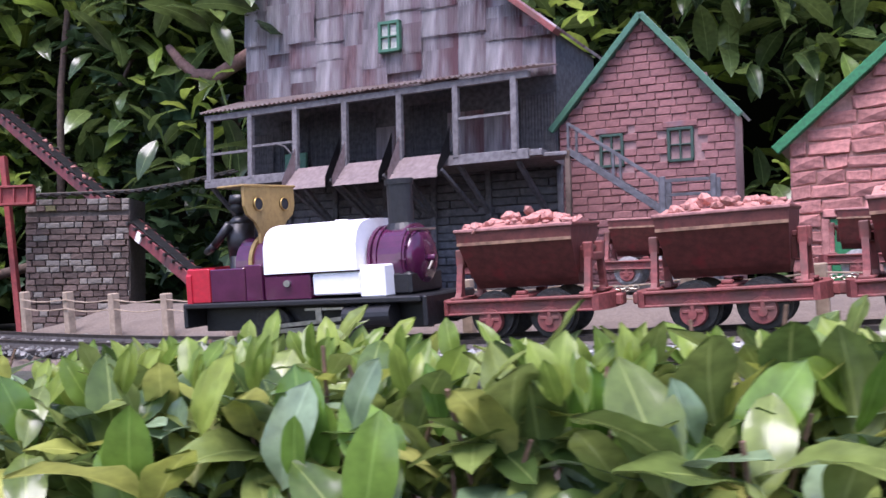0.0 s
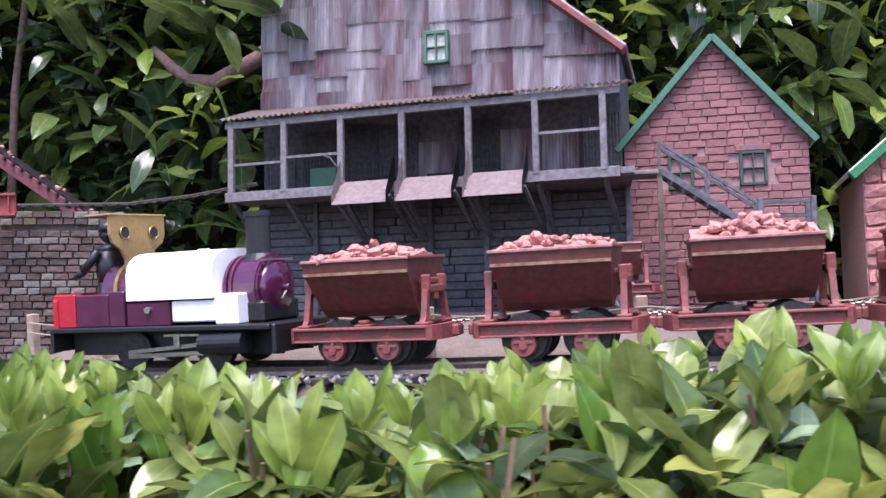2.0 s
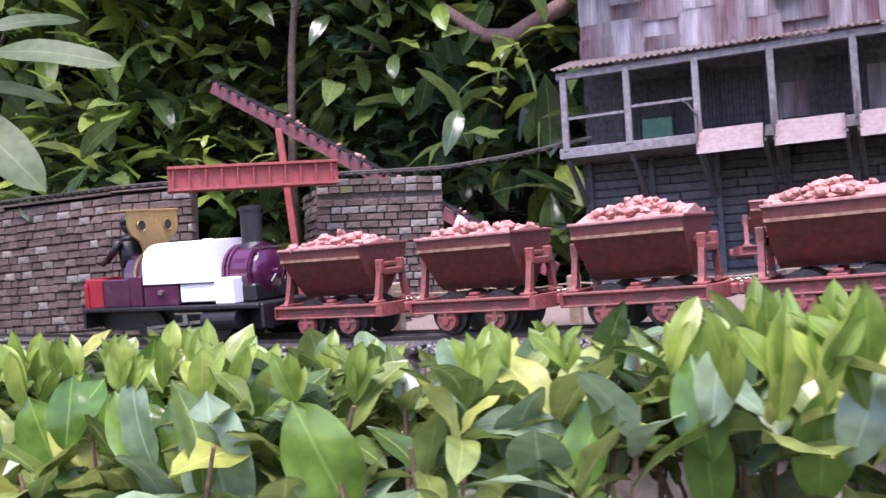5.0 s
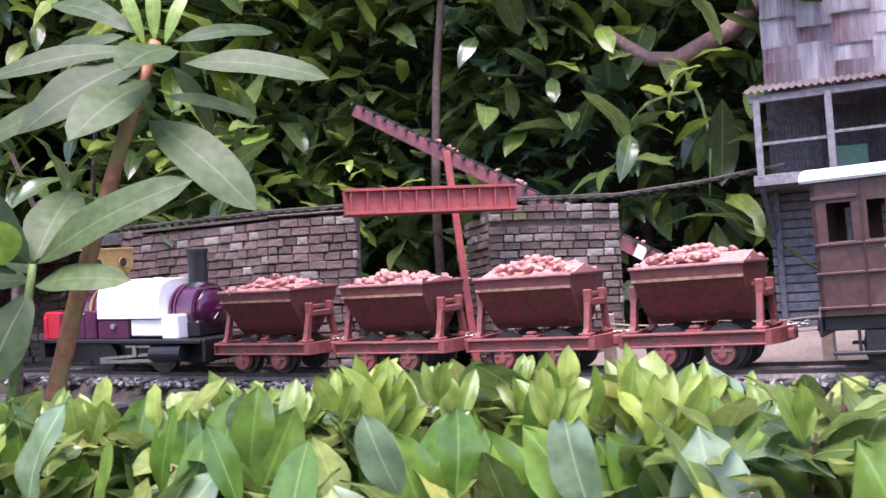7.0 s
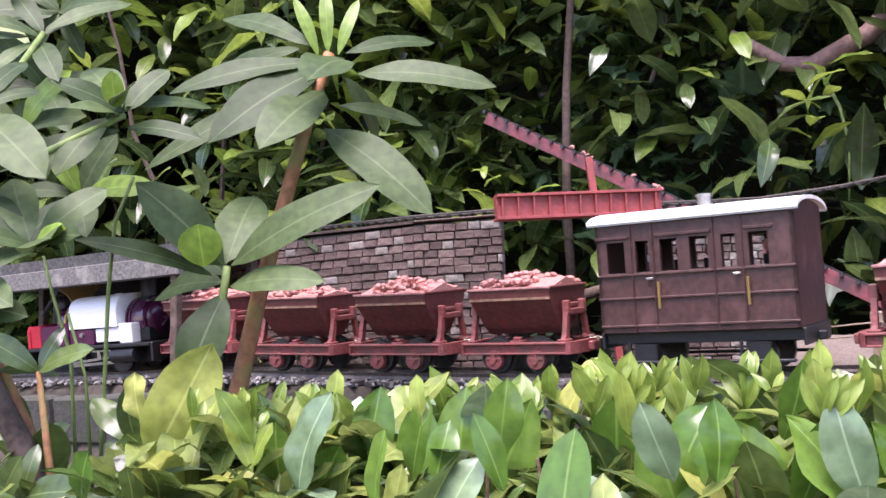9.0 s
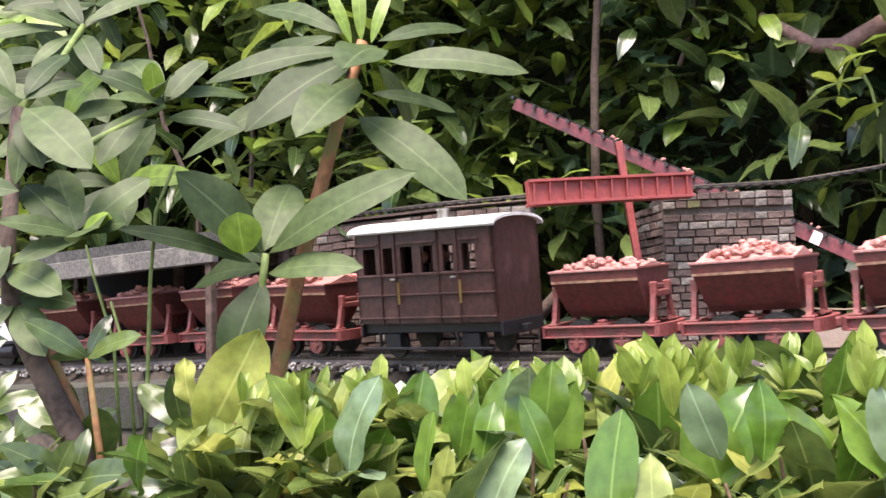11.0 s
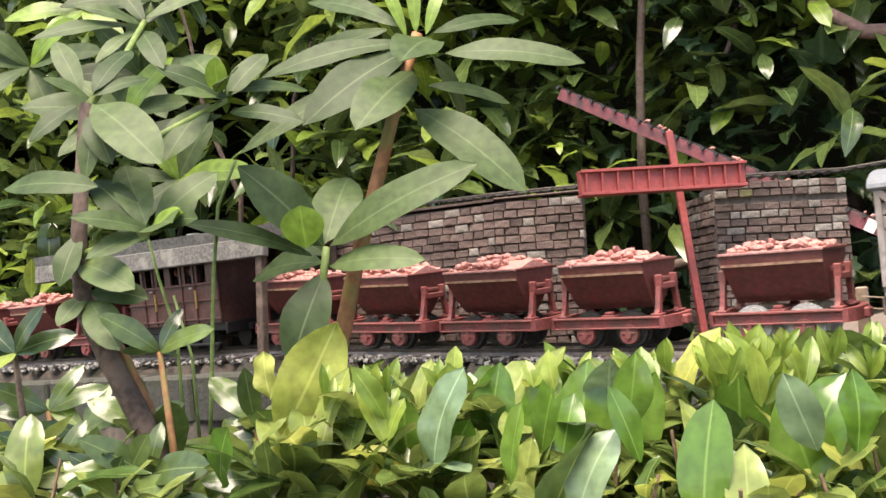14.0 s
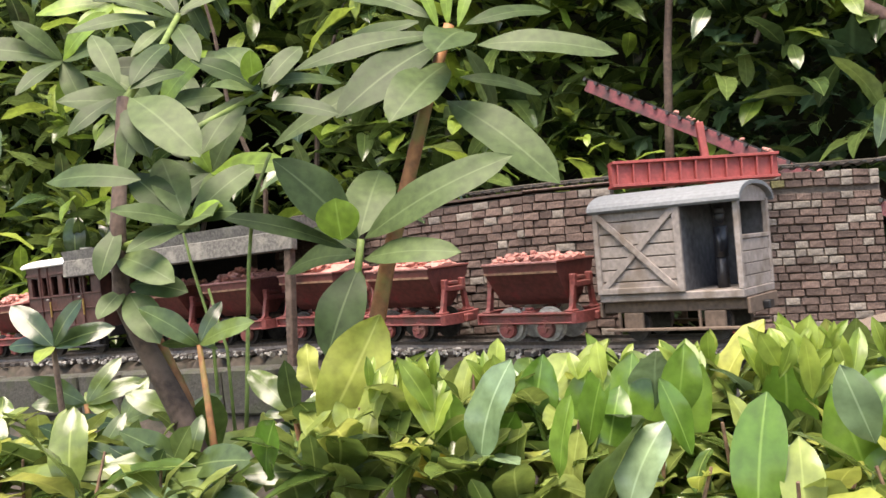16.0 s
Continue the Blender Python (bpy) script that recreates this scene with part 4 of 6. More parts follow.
        part("trunnion", bbox(min(s * 0.0362, s * 0.0425), max(s * 0.0362, s * 0.0425), -0.0105, 0.0105, 0.0530, 0.0568, 0.0008), RED, body)
        part("end_gusset", bprism([(-0.009, 0.0400), (0.009, 0.0400), (0.0105, 0.0530), (-0.0105, 0.0530)], s * 0.0352, s * 0.0392, "x"), RED_DARK, body)
    if load:
        part("load_bed", bprism([(-0.0325, 0.065), (0.0325, 0.065), (0.029, 0.0705), (0, 0.0705 + load[0] * 0.6), (-0.029, 0.0705)], -0.0375, 0.0375, "x"), STONE, t)
        heap(t, 0.0365, 0.031, 0.0715, load[1], seed, load[0])
    return t


def chain(parent, x0, x1, z, seed):
    r = random.Random(seed)
    n = 5
    for k in range(n):
        bm = bmesh.new()
        c = Vector((x0 + (x1 - x0) * (k + 0.5) / n, 0, z - 0.0015 * math.sin(math.pi * (k + 0.5) / n)))
        pts = [c + Vector((0.0021 * math.cos(a), 0.0013 * math.sin(a) * (k % 2), 0.0013 * math.sin(a) * ((k + 1) % 2))) for a in [i * 6.2832 / 10 for i in range(11)]]
        tube(bm, pts, [0.00055] * 11, 5)
        part("chain_link", bm, CHAIN, parent)


def locomotive(m):
    t = thing("saddle_tank_locomotive", "purple and white narrow-gauge tank engine with ochre cab sheet", "locomotive", m)
    L0, L1 = -0.094, 0.078
    part("footplate", bbox(L0, L1, -0.040, 0.040, 0.0295, 0.0335, 0.0008), BLACK, t)
    part("buffer_beam", bbox(L0 - 0.003, L0, -0.038, 0.038, 0.014, 0.0335, 0.001), BLACK, t)
    part("buffer_beam", bbox(L1, L1 + 0.003, -0.038, 0.038, 0.012, 0.0335, 0.001), BLACK, t)
    for s in (-1, 1):
        part("side_frame", bbox(L0 + 0.004, L1 - 0.002, s * 0.019 - 0.0015, s * 0.019 + 0.0015, 0.010, 0.0295), BLACK, t)
    for x in (L0 - 0.011, L1 + 0.002):
        part("coupler", bbox(x, x + 0.008, -0.006, 0.006, 0.013, 0.021, 0.001), BLACK, t)
    # wheels, cylinders and rods
    for x in (-0.034, 0.030):
        for s in (-1, 1):
            bm = bmesh.new()
            rod(bm, (x, s * 0.0215, 0.0145), (x, s * 0.0265, 0.0145), 0.0145, seg=24)
            w = part("wheel", bm, BLACK, t)
            bm = bmesh.new()
            rod(bm, (x, s * 0.0262, 0.0145), (x, s * 0.0270, 0.0145), 0.0142, seg=24)
            rod(bm, (x, s * 0.0268, 0.0145), (x, s * 0.0274, 0.0145), 0.0115, seg=24)
            part("tyre", bm, TYRE, w)
    for s in (-1, 1):
        part("cylinder", brod((0.026, s * 0.0335, 0.0195), (0.058, s * 0.0335, 0.0205), 0.0085, seg=18), BLACK, t)
        part("coupling_rod", bbeam((-0.036, s * 0.0295, 0.0095), (0.032, s * 0.0295, 0.0125), 0.002, 0.0035), STEEL, t)
        part("piston_rod", bbeam((-0.034, s * 0.032, 0.013), (0.027, s * 0.0325, 0.019), 0.0016, 0.003), STEEL, t)
        part("slide_bar", bbeam((-0.004, s * 0.0335, 0.026), (0.027, s * 0.0335, 0.026), 0.0016, 0.002), STEEL, t)
        part("crosshead", bbox(0.004, 0.0085, s * 0.0335 - 0.002, s * 0.0335 + 0.002, 0.016, 0.0275, 0.0006), STEEL, t)
        # side bunkers: purple boxes beside the footplate, scarlet rear
        part("bunker", bbox(-0.0735, -0.046, s * 0.0285 - 0.0085, s * 0.0285 + 0.0085, 0.0336, 0.0595, 0.0008), PURPLE, t)
        part("side_panel", bbox(-0.0455, -0.033, s * 0.0285 - 0.0085, s * 0.0285 + 0.0085, 0.0336, 0.0615, 0.0008), PURPLE, t)
        part("washout_plug", brod((-0.014, s * 0.0355, 0.046), (-0.014, s * 0.0375, 0.046), 0.0025, seg=12), STEEL, t)
        part("firebox_side", bbox(-0.032, 0.002, min(s * 0.018, s * 0.0355), max(s * 0.018, s * 0.0355), 0.0336, 0.052, 0.0008), PURPLE, t)
        part("lower_tank", bbox(0.003, 0.037, min(s * 0.016, s * 0.034), max(s * 0.016, s * 0.034), 0.036, 0.052, 0.001), WHITE, t, "white lower tank panel")
        part("tank_step", bbox(0.0375, 0.0545, min(s * 0.020, s * 0.0365), max(s * 0.020, s * 0.0365), 0.0336, 0.0565, 0.001), WHITE, t, "white step box")
    bm = bmesh.new()
    prism(bm, [(-0.0385, 0.0336), (0.0385, 0.0336), (0.0385, 0.055), (0.035, 0.061), (-0.035, 0.061), (-0.0385, 0.055)], -0.0920, -0.0880, "x")
    for s in (-1, 1):
        box(bm, -0.0920, -0.0739, s * 0.0330 - 0.0045, s * 0.0330 + 0.0045, 0.0336, 0.0605, 0.0008)
    part("rear_sheet", bm, SCARLET, t, "scarlet rear coal sheet")
    # boiler, smokebox with bands and door
    part("boiler", brod((-0.062, 0, 0.0605), (0.046, 0, 0.0605), 0.0225, seg=32), PURPLE, t, smooth=False)
    part("smokebox", brod((0.044, 0, 0.0585), (0.062, 0, 0.0585), 0.0245, seg=32), PURPLE, t)
    for x in (0.0375, 0.0415, 0.0585):
        part("boiler_band", brod((x, 0, 0.0590), (x + 0.0022, 0, 0.0590), 0.0256, seg=32), PURPLE, t)
    bm = bmesh.new()
    g = bmesh.ops.create_uvsphere(bm, u_segments=24, v_segments=12, radius=0.0215)
    bmesh.ops.scale(bm, vec=(0.28, 1, 1), verts=g["verts"])
    bmesh.ops.translate(bm, vec=(0.0622, 0, 0.0585), verts=g["verts"])
    part("smokebox_door", bm, PURPLE, t, smooth=True)
    part("door_dart", brod((0.066, 0, 0.0585), (0.0725, 0, 0.0585), 0.0028, seg=12), PURPLE, t)
    for k in range(14):
        a = k * math.tau / 14
        part("rivet", brod((0.0612, 0.0232 * math.cos(a), 0.0585 + 0.0232 * math.sin(a)), (0.0630, 0.0232 * math.cos(a), 0.0585 + 0.0232 * math.sin(a)), 0.0009, seg=6), PURPLE, t)
    part("handrail", brod((0.0640, -0.020, 0.0800), (0.0640, 0.020, 0.0800), 0.0009, seg=6), STEEL, t)
    part("door_handle", bbeam((0.0705, -0.008, 0.050), (0.0705, 0.001, 0.0585), 0.0012, 0.0014), STEEL, t)
    part("saddle", bbox(0.046, 0.0655, -0.024, 0.024, 0.0336, 0.050, 0.002), BLACK, t)
    # saddle tank: rounded, white
    prof = [(-0.0365, 0.0535)] + [(-0.0365 * math.cos(a) if abs(math.cos(a)) > 0.93 else -0.036 * (abs(math.cos(a)) ** 0.55) * (1 if math.cos(a) > 0 else -1), 0.066 + 0.0245 * math.sin(a) ** 0.7) for a in [math.pi * k / 18 for k in range(1, 18)]] + [(0.0365, 0.0535)]
    bm = bmesh.new()
    prism(bm, prof, -0.031, 0.036, "x")
    part("saddle_tank", bm, WHITE, t, "smooth white saddle tank")
    part("tank_filler", brod((0.008, 0, 0.0895), (0.008, 0, 0.0915), 0.004, seg=16), WHITE, t)
    # chimney
    bm = bmesh.new()
    rod(bm, (0.0505, 0, 0.080), (0.0505, 0, 0.0855), 0.0115, 0.0085, seg=20)
    rod(bm, (0.0505, 0, 0.0855), (0.0505, 0, 0.118), 0.0082, seg=20)
    rod(bm, (0.0505, 0, 0.114), (0.0505, 0, 0.118), 0.0092, seg=20)
    part("chimney", bm, BLACK, t)
    # cab sheet with two spectacle holes, curved waist
    bm = bmesh.new()
    half = [(0.0145, 0.074), (0.0145, 0.086), (0.0195, 0.0945), (0.0285, 0.100), (0.0315, 0.107), (0.0315, 0.122)]
    outline = half + [(-y, z) for y, z in half[::-1]]
    prism(bm, outline, -0.0475, -0.0455, "x")
    cab = part("cab_sheet", bm, OCHRE, t, "ochre cab front sheet with round windows")
    for y in (-0.0165, 0.0165):
        # near-black plug painted as the dark of the hole
        part("spectacle", brod((-0.0488, y, 0.1085), (-0.0442, y, 0.1085), 0.0048, seg=18), SHADE, cab)
        bm = bmesh.new()
        tube(bm, [(-0.0442, y + 0.0052 * math.cos(a), 0.1085 + 0.0052 * math.sin(a)) for a in [k * 6.2832 / 18 for k in range(19)]], [0.0006] * 19, 5)
        part("spectacle_ring", bm, BRASS, cab)
    part("cab_top", bbox(-0.066, -0.0445, -0.033, 0.033, 0.122, 0.1238, 0.0005), OCHRE, cab)
    bm = bmesh.new()
    rod(bm, (-0.0505, 0, 0.061), (-0.0478, 0, 0.061), 0.0245, seg=28)
    part("firebox_band", bm, BRASS, t)
    return t


def crew_figure(m, mtl, label, tall=0.052):
    """A small painted figurine: one plain mesh."""
    bm = bmesh.new()
    k = tall / 0.052
    rod(bm, (0, -0.004 * k, 0), (0, -0.003 * k, 0.020 * k), 0.0042 * k, 0.004 * k, 8)
    rod(bm, (0, 0.004 * k, 0), (0, 0.003 * k, 0.020 * k), 0.0042 * k, 0.004 * k, 8)
    rod(bm, (0, 0, 0.019 * k), (0, 0, 0.036 * k), 0.0065 * k, 0.0075 * k, 10)
    rod(bm, (0, 0, 0.036 * k), (0, 0, 0.040 * k), 0.0075 * k, 0.0025 * k, 10)
    rod(bm, (0, -0.0075 * k, 0.036 * k), (-0.009 * k, -0.0095 * k, 0.026 * k), 0.0023 * k, 0.002 * k, 8)
    rod(bm, (-0.009 * k, -0.0095 * k, 0.026 * k), (-0.017 * k, -0.007 * k, 0.023 * k), 0.002 * k, 0.0016 * k, 8)
    rod(bm, (0, 0.0075 * k, 0.036 * k), (0.002 * k, 0.009 * k, 0.022 * k), 0.0023 * k, 0.0018 * k, 8)
    g = bmesh.ops.create_uvsphere(bm, u_segments=10, v_segments=8, radius=0.0045 * k)
    bmesh.ops.translate(bm, vec=(0, 0, 0.0445 * k), verts=g["verts"])
    rod(bm, (0, 0, 0.046 * k), (0, 0, 0.0505 * k), 0.0052 * k, 0.0042 * k, 10)
    return tagged(part("figurine", bm, mtl, smooth=True, m=m), label, "figurine")


def running_gear(t, L, mtl, xs):
    for s in (-1, 1):
        part("sole_bar", bbox(-L / 2, L / 2, s * 0.027 - 0.002, s * 0.027 + 0.002, 0.0215, 0.030, 0.0006), mtl, t)
        part("step_board", bbox(-L / 2 + 0.006, L / 2 - 0.006, s * 0.036 - 0.003, s * 0.036 + 0.003, 0.0085, 0.0105, 0.0004), mtl, t)
        for x in xs:
            part("axle_guard", bbox(x - 0.010, x + 0.010, s * 0.030 - 0.0015, s * 0.030 + 0.0015, 0.008, 0.0215, 0.0008), mtl, t)
            part("step_hanger", bbox(x - 0.014, x - 0.012, s * 0.033 - 0.0012, s * 0.033 + 0.0012, 0.009, 0.0225), mtl, t)
    for x in xs:
        for s in (-1, 1):
            bm = bmesh.new()
            rod(bm, (x, s * 0.0195, 0.0125), (x, s * 0.0245, 0.0125), 0.0125, seg=20)
            part("wheel", bm, TYRE, t)
    for s in (-1, 1):
        part("headstock", bbox(min(s * L / 2, s * (L / 2 + 0.003)), max(s * L / 2, s * (L / 2 + 0.003)), -0.033, 0.033, 0.0185, 0.030, 0.0008), mtl, t)
        part("coupler", bbox(min(s * (L / 2 + 0.003), s * (L / 2 + 0.010)), max(s * (L / 2 + 0.003), s * (L / 2 + 0.010)), -0.005, 0.005, 0.0195, 0.0255, 0.0008), BLACK, t)


def coach(m):
    t = thing("passenger_coach", "dark brown panelled four-wheel coach with chalky white roof", "coach", m)
    L, Wd, Z0, Z1 = 0.168, 0.036, 0.030, 0.106
    running_gear(t, L, BLACK, (-0.048, 0.048))
    wins = [(-0.0745, -0.0585), (-0.0485, -0.0365), (-0.0265, -0.0115), (-0.001, 0.0145), (0.0255, 0.0375), (0.048, 0.0635)]
    zl, zh = 0.071, 0.0925
    for s in (-1, 1):
        y0, y1 = min(s * Wd, s * (Wd - 0.003)), max(s * Wd, s * (Wd - 0.003))
        sd = part("side", bbox(-L / 2, L / 2, y0, y1, Z0, zl), COACH, t)
        part("cornice_panel", bbox(-L / 2, L / 2, y0, y1, zh, Z1), COACH, t)
        edge = [-L / 2] + [v for w in wins for v in w] + [L / 2]
        for a, b in zip(edge[::2], edge[1::2]):
            part("window_pillar", bbox(a, b, y0, y1, zl, zh), COACH, t)
        yy = s * (Wd + 0.0006)
        bars = [(x0, x1, z - 0.0008, z + 0.0008) for x0, x1 in ((-L / 2, -0.0525), (-0.0515, -0.033), (-0.032, 0.019), (0.0205, 0.0425), (0.0435, L / 2)) for z in (0.0345, 0.0535, 0.0695)]
        bars += [(x0, x1, 0.0945, 0.0965) for x0, x1 in ((-L / 2, -0.054), (-0.030, 0.018), (0.045, 0.068))]
        bars += [(x - 0.0005, x + 0.0005, Z0, Z1) for x in (-0.052, -0.0325, 0.0198, 0.043)]
        for x0, x1, z0, z1 in bars:
            part("moulding", bbox(x0, x1, yy - 0.001, yy + 0.001, z0, z1, 0.0003), COACH, sd)
        for a, b in wins:
            part("window_frame", bbox(a - 0.0008, b + 0.0008, s * (Wd + 0.0004) - 0.001, s * (Wd + 0.0004) + 0.001, zl - 0.001, zl, 0.0003), COACH, sd)
        for x in (-0.0285, 0.0465):
            part("grab_handle", brod((x, s * (Wd + 0.003), 0.046), (x, s * (Wd + 0.003), 0.064), 0.0012, seg=8), BRASS, sd, "brass grab handle")
        for x in (-0.036, 0.038):
            part("door_handle", bbox(x - 0.003, x + 0.003, s * (Wd + 0.002) - 0.001, s * (Wd + 0.002) + 0.001, 0.0655, 0.0672, 0.0004), STEEL, sd)
    for s in (-1, 1):
        arc = [(Wd * math.cos(a), Z1 + 0.0075 * math.sin(a)) for a in [math.pi * k / 12 for k in range(13)]]
        part("end", bprism([(-Wd, Z0), (Wd, Z0)] + arc, min(s * L / 2, s * (L / 2 - 0.003)), max(s * L / 2, s * (L / 2 - 0.003)), "x"), COACH, t)
    # floor coloured near-black as the unlit inside
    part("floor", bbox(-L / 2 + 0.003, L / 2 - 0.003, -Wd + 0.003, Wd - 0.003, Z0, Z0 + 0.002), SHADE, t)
    up = [((Wd + 0.004) * math.cos(a), Z1 + 0.0085 * math.sin(a)) for a in [math.pi * k / 16 for k in range(17)]]
    dn = [((Wd + 0.003) * math.cos(a), Z1 - 0.0015 + 0.0075 * math.sin(a)) for a in [math.pi * k / 16 for k in range(17)]]
    part("roof", bprism(up + dn[::-1], -L / 2 - 0.006, L / 2 + 0.005, "x"), ROOFW, t, "chalky white arched roof")
    part("lamp_pot", brod((0.0, 0, 0.112), (0.0, 0, 0.121), 0.0062, seg=16), STEEL, t)
    part("lamp_cap", brod((0.0, 0, 0.121), (0.0, 0, 0.1225), 0.0072, seg=16), STEEL, t)
    for k, x in enumerate((-0.019, 0.007, 0.057)):
        bm = bmesh.new()
        rod(bm, (x, -0.012, 0.032), (x, -0.012, 0.078), 0.007, 0.006, 10)
        g = bmesh.ops.create_uvsphere(bm, u_segments=10, v_segments=8, radius=0.005)
        bmesh.ops.translate(bm, vec=(x, -0.012, 0.0835), verts=g["verts"])
        for f in bm.faces:
            f.material_index = 1 if f.calc_center_median().z > 0.079 else 0
        part("seated_figurine", bm, [FIGURE, STONE], t, "small painted passenger figurine", smooth=True)
    return t


def brake_van(m):
    t = thing("brake_van", "weathered grey planked brake van with cross-braced side", "van", m)
    L, Wd, Z0, Z1 = 0.142, 0.036, 0.036, 0.098
    running_gear(t, L, VANSOLE, (-0.04, 0.04))
    part("deck", bbox(-L / 2, L / 2, -Wd, Wd, 0.030, 0.036, 0.0008), VANWOOD, t)
    X1 = 0.016  # closed cabin ends here, then the open veranda
    for s in (-1, 1):
        y = s * (Wd - 0.001)
        for k in range(7):
            z = Z0 + k * (Z1 - Z0) / 7
            part("plank", bbox(-L / 2 + 0.003, X1, y - 0.001, y + 0.001, z + 0.0004, z + (Z1 - Z0) / 7 - 0.0004, 0.0004), VANWOOD, t)
        y = s * (Wd + 0.001)
        part("brace", bbeam((-L / 2 + 0.004, y, Z0 + 0.002), (X1 - 0.006, y, Z1 - 0.003), 0.002, 0.0048), VANWOOD, t)
        part("brace", bbeam((-L / 2 + 0.004, y + s * 0.0008, Z1 - 0.003), (X1 - 0.006, y + s * 0.0008, Z0 + 0.002), 0.002, 0.0048), VANWOOD, t)
        for x0, x1 in ((-L / 2, -L / 2 + 0.005), (X1 - 0.006, X1 + 0.001)):
            part("corner_post", bbox(x0, x1, y - 0.0016, y + 0.0016, Z0, Z1, 0.0004), VANWOOD, t)
        part("bottom_rail", bbox(-L / 2, X1, y - 0.0014, y + 0.0014, Z0, Z0 + 0.0045, 0.0004), VANWOOD, t)
        part("veranda_post", bbox(L / 2 - 0.005, L / 2, s * (Wd - 0.0025) - 0.0025, s * (Wd - 0.0025) + 0.0025, Z0, Z1, 0.0005), VANWOOD, t)
    part("cabin_front", bbox(-L / 2, -L / 2 + 0.002, -Wd + 0.002, Wd - 0.002, Z0, Z1 + 0.006), VANWOOD, t)
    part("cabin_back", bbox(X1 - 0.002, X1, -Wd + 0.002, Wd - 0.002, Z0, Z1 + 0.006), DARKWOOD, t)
    for k in range(4):
        part("end_panel", bbox(L / 2 - 0.003, L / 2 - 0.001, -Wd + 0.004, Wd - 0.004, Z0 + k * 0.0085, Z0 + k * 0.0085 + 0.0081, 0.0004), VANWOOD, t)
    part("end_rail", bbox(L / 2 - 0.004, L / 2, -Wd + 0.003, Wd - 0.003, Z0 + 0.034, Z0 + 0.037, 0.0005), VANWOOD, t)
    # dark panel added on the far side, standing in for the veranda's dark inside
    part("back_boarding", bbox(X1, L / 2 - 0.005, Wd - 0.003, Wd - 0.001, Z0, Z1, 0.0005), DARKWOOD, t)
    up = [((Wd + 0.005) * math.cos(a), Z1 + 0.013 * math.sin(a)) for a in [math.pi * k / 16 for k in range(17)]]
    dn = [((Wd + 0.003) * math.cos(a), Z1 - 0.0018 + 0.012 * math.sin(a)) for a in [math.pi * k / 16 for k in range(17)]]
    part("roof", bprism(up + dn[::-1], -L / 2 - 0.004, L / 2 + 0.004, "x"), VANROOF, t, "slate grey arched roof")
    arc = [((Wd) * math.cos(a), Z1 - 0.002 + 0.0115 * math.sin(a)) for a in [math.pi * k / 12 for k in range(13)]]
    part("roof_board", bprism(arc, L / 2 - 0.004, L / 2 - 0.001, "x"), VANWOOD, t)
    bm = bmesh.new()
    rod(bm, (0.042, -0.010, 0.036), (0.042, -0.010, 0.058), 0.0055, 0.005, 10)
    rod(bm, (0.042, -0.010, 0.058), (0.042, -0.010, 0.080), 0.006, 0.0068, 10)
    rod(bm, (0.042, -0.017, 0.078), (0.046, -0.021, 0.062), 0.0022, 0.0018, 8)
    g = bmesh.ops.create_uvsphere(bm, u_segments=10, v_segments=8, radius=0.0048)
    bmesh.ops.translate(bm, vec=(0.042, -0.010, 0.0865), verts=g["verts"])
    rod(bm, (0.042, -0.010, 0.089), (0.042, -0.010, 0.093), 0.0055, 0.0045, 10)
    part("figurine", bm, FIGURE, t, "dark painted guard figurine", smooth=True)
    return t


# the train: engine, four skips, coach, five skips, brake van
SKIP_PITCH = 0.1241
SLACK = (-0.001, 0.0034, 0.0009, -0.001, 0.0042, 0.0005, -0.0042, -0.0084, 0.0074)  # uneven coupling gaps
OFFSETS = []  # (thing, run of its middle behind the first skip's front)
engine = locomotive(line_pose(0.2))
engine.scale = (1.17, 0.95, 0.94)
OFFSETS.append((engine, -0.0921))
driver = crew_figure(line_pose(0.26, 0, 0.165), FIGURE, "small dark painted engine-driver figurine on the footplate", 0.080)
OFFSETS.append((driver, -0.0921 - 0.085))
LAB = ("rusty red tipping skip wagon heaped with pink stone", "red tipping wagon with scuffed paint, full of crushed stone",
       "dark red skip wagon on black wheels, loaded with stone", "red V-bodied tipping wagon carrying a high stone heap")
skips = []
for k in range(9):
    white = k == 8
    lab = "red skip wagon with pale worn wheels, loaded with stone" if white else LAB[k % 4]
    if k < 4 or white:
        w = skip_wagon(lab, line_pose(0), 30 + k, white, ((0.008, 60), (0.008, 60), (0.013, 75), (0.013, 72))[k % 4])
    else:
        w = tagged(copy_thing(skips[(k + 1) % 4], line_pose(0)), lab)
    skips.append(w)
    s = (0.060 + k * SKIP_PITCH if k < 4 else 0.6888 + 0.060 + (k - 4) * SKIP_PITCH) + SLACK[k]
    OFFSETS.append((w, s))
for w in skips[:4] + skips[5:8]:
    chain(w, 0.056, 0.070, 0.0285, 3) if w in skips[:4] else None
carriage = coach(line_pose(0))
carriage.scale = (0.885, 1.12, 1.10)
OFFSETS.append((carriage, 0.5905))
van = brake_van(line_pose(0))
van.scale = (0.869, 1.0, 1.12)
OFFSETS.append((van, 1.394))

# skips standing in the siding
for k, u in enumerate((0.01, 0.205, 0.335, 0.52)):
    m = side_pose(u, 0, 0.168)
    spare = skip_wagon("empty red skip wagon standing in the siding below the shed", m, 60, True, None) if k == 0 else copy_thing(spare, m)
    spare.scale = (0.8, 0.8, 0.8)

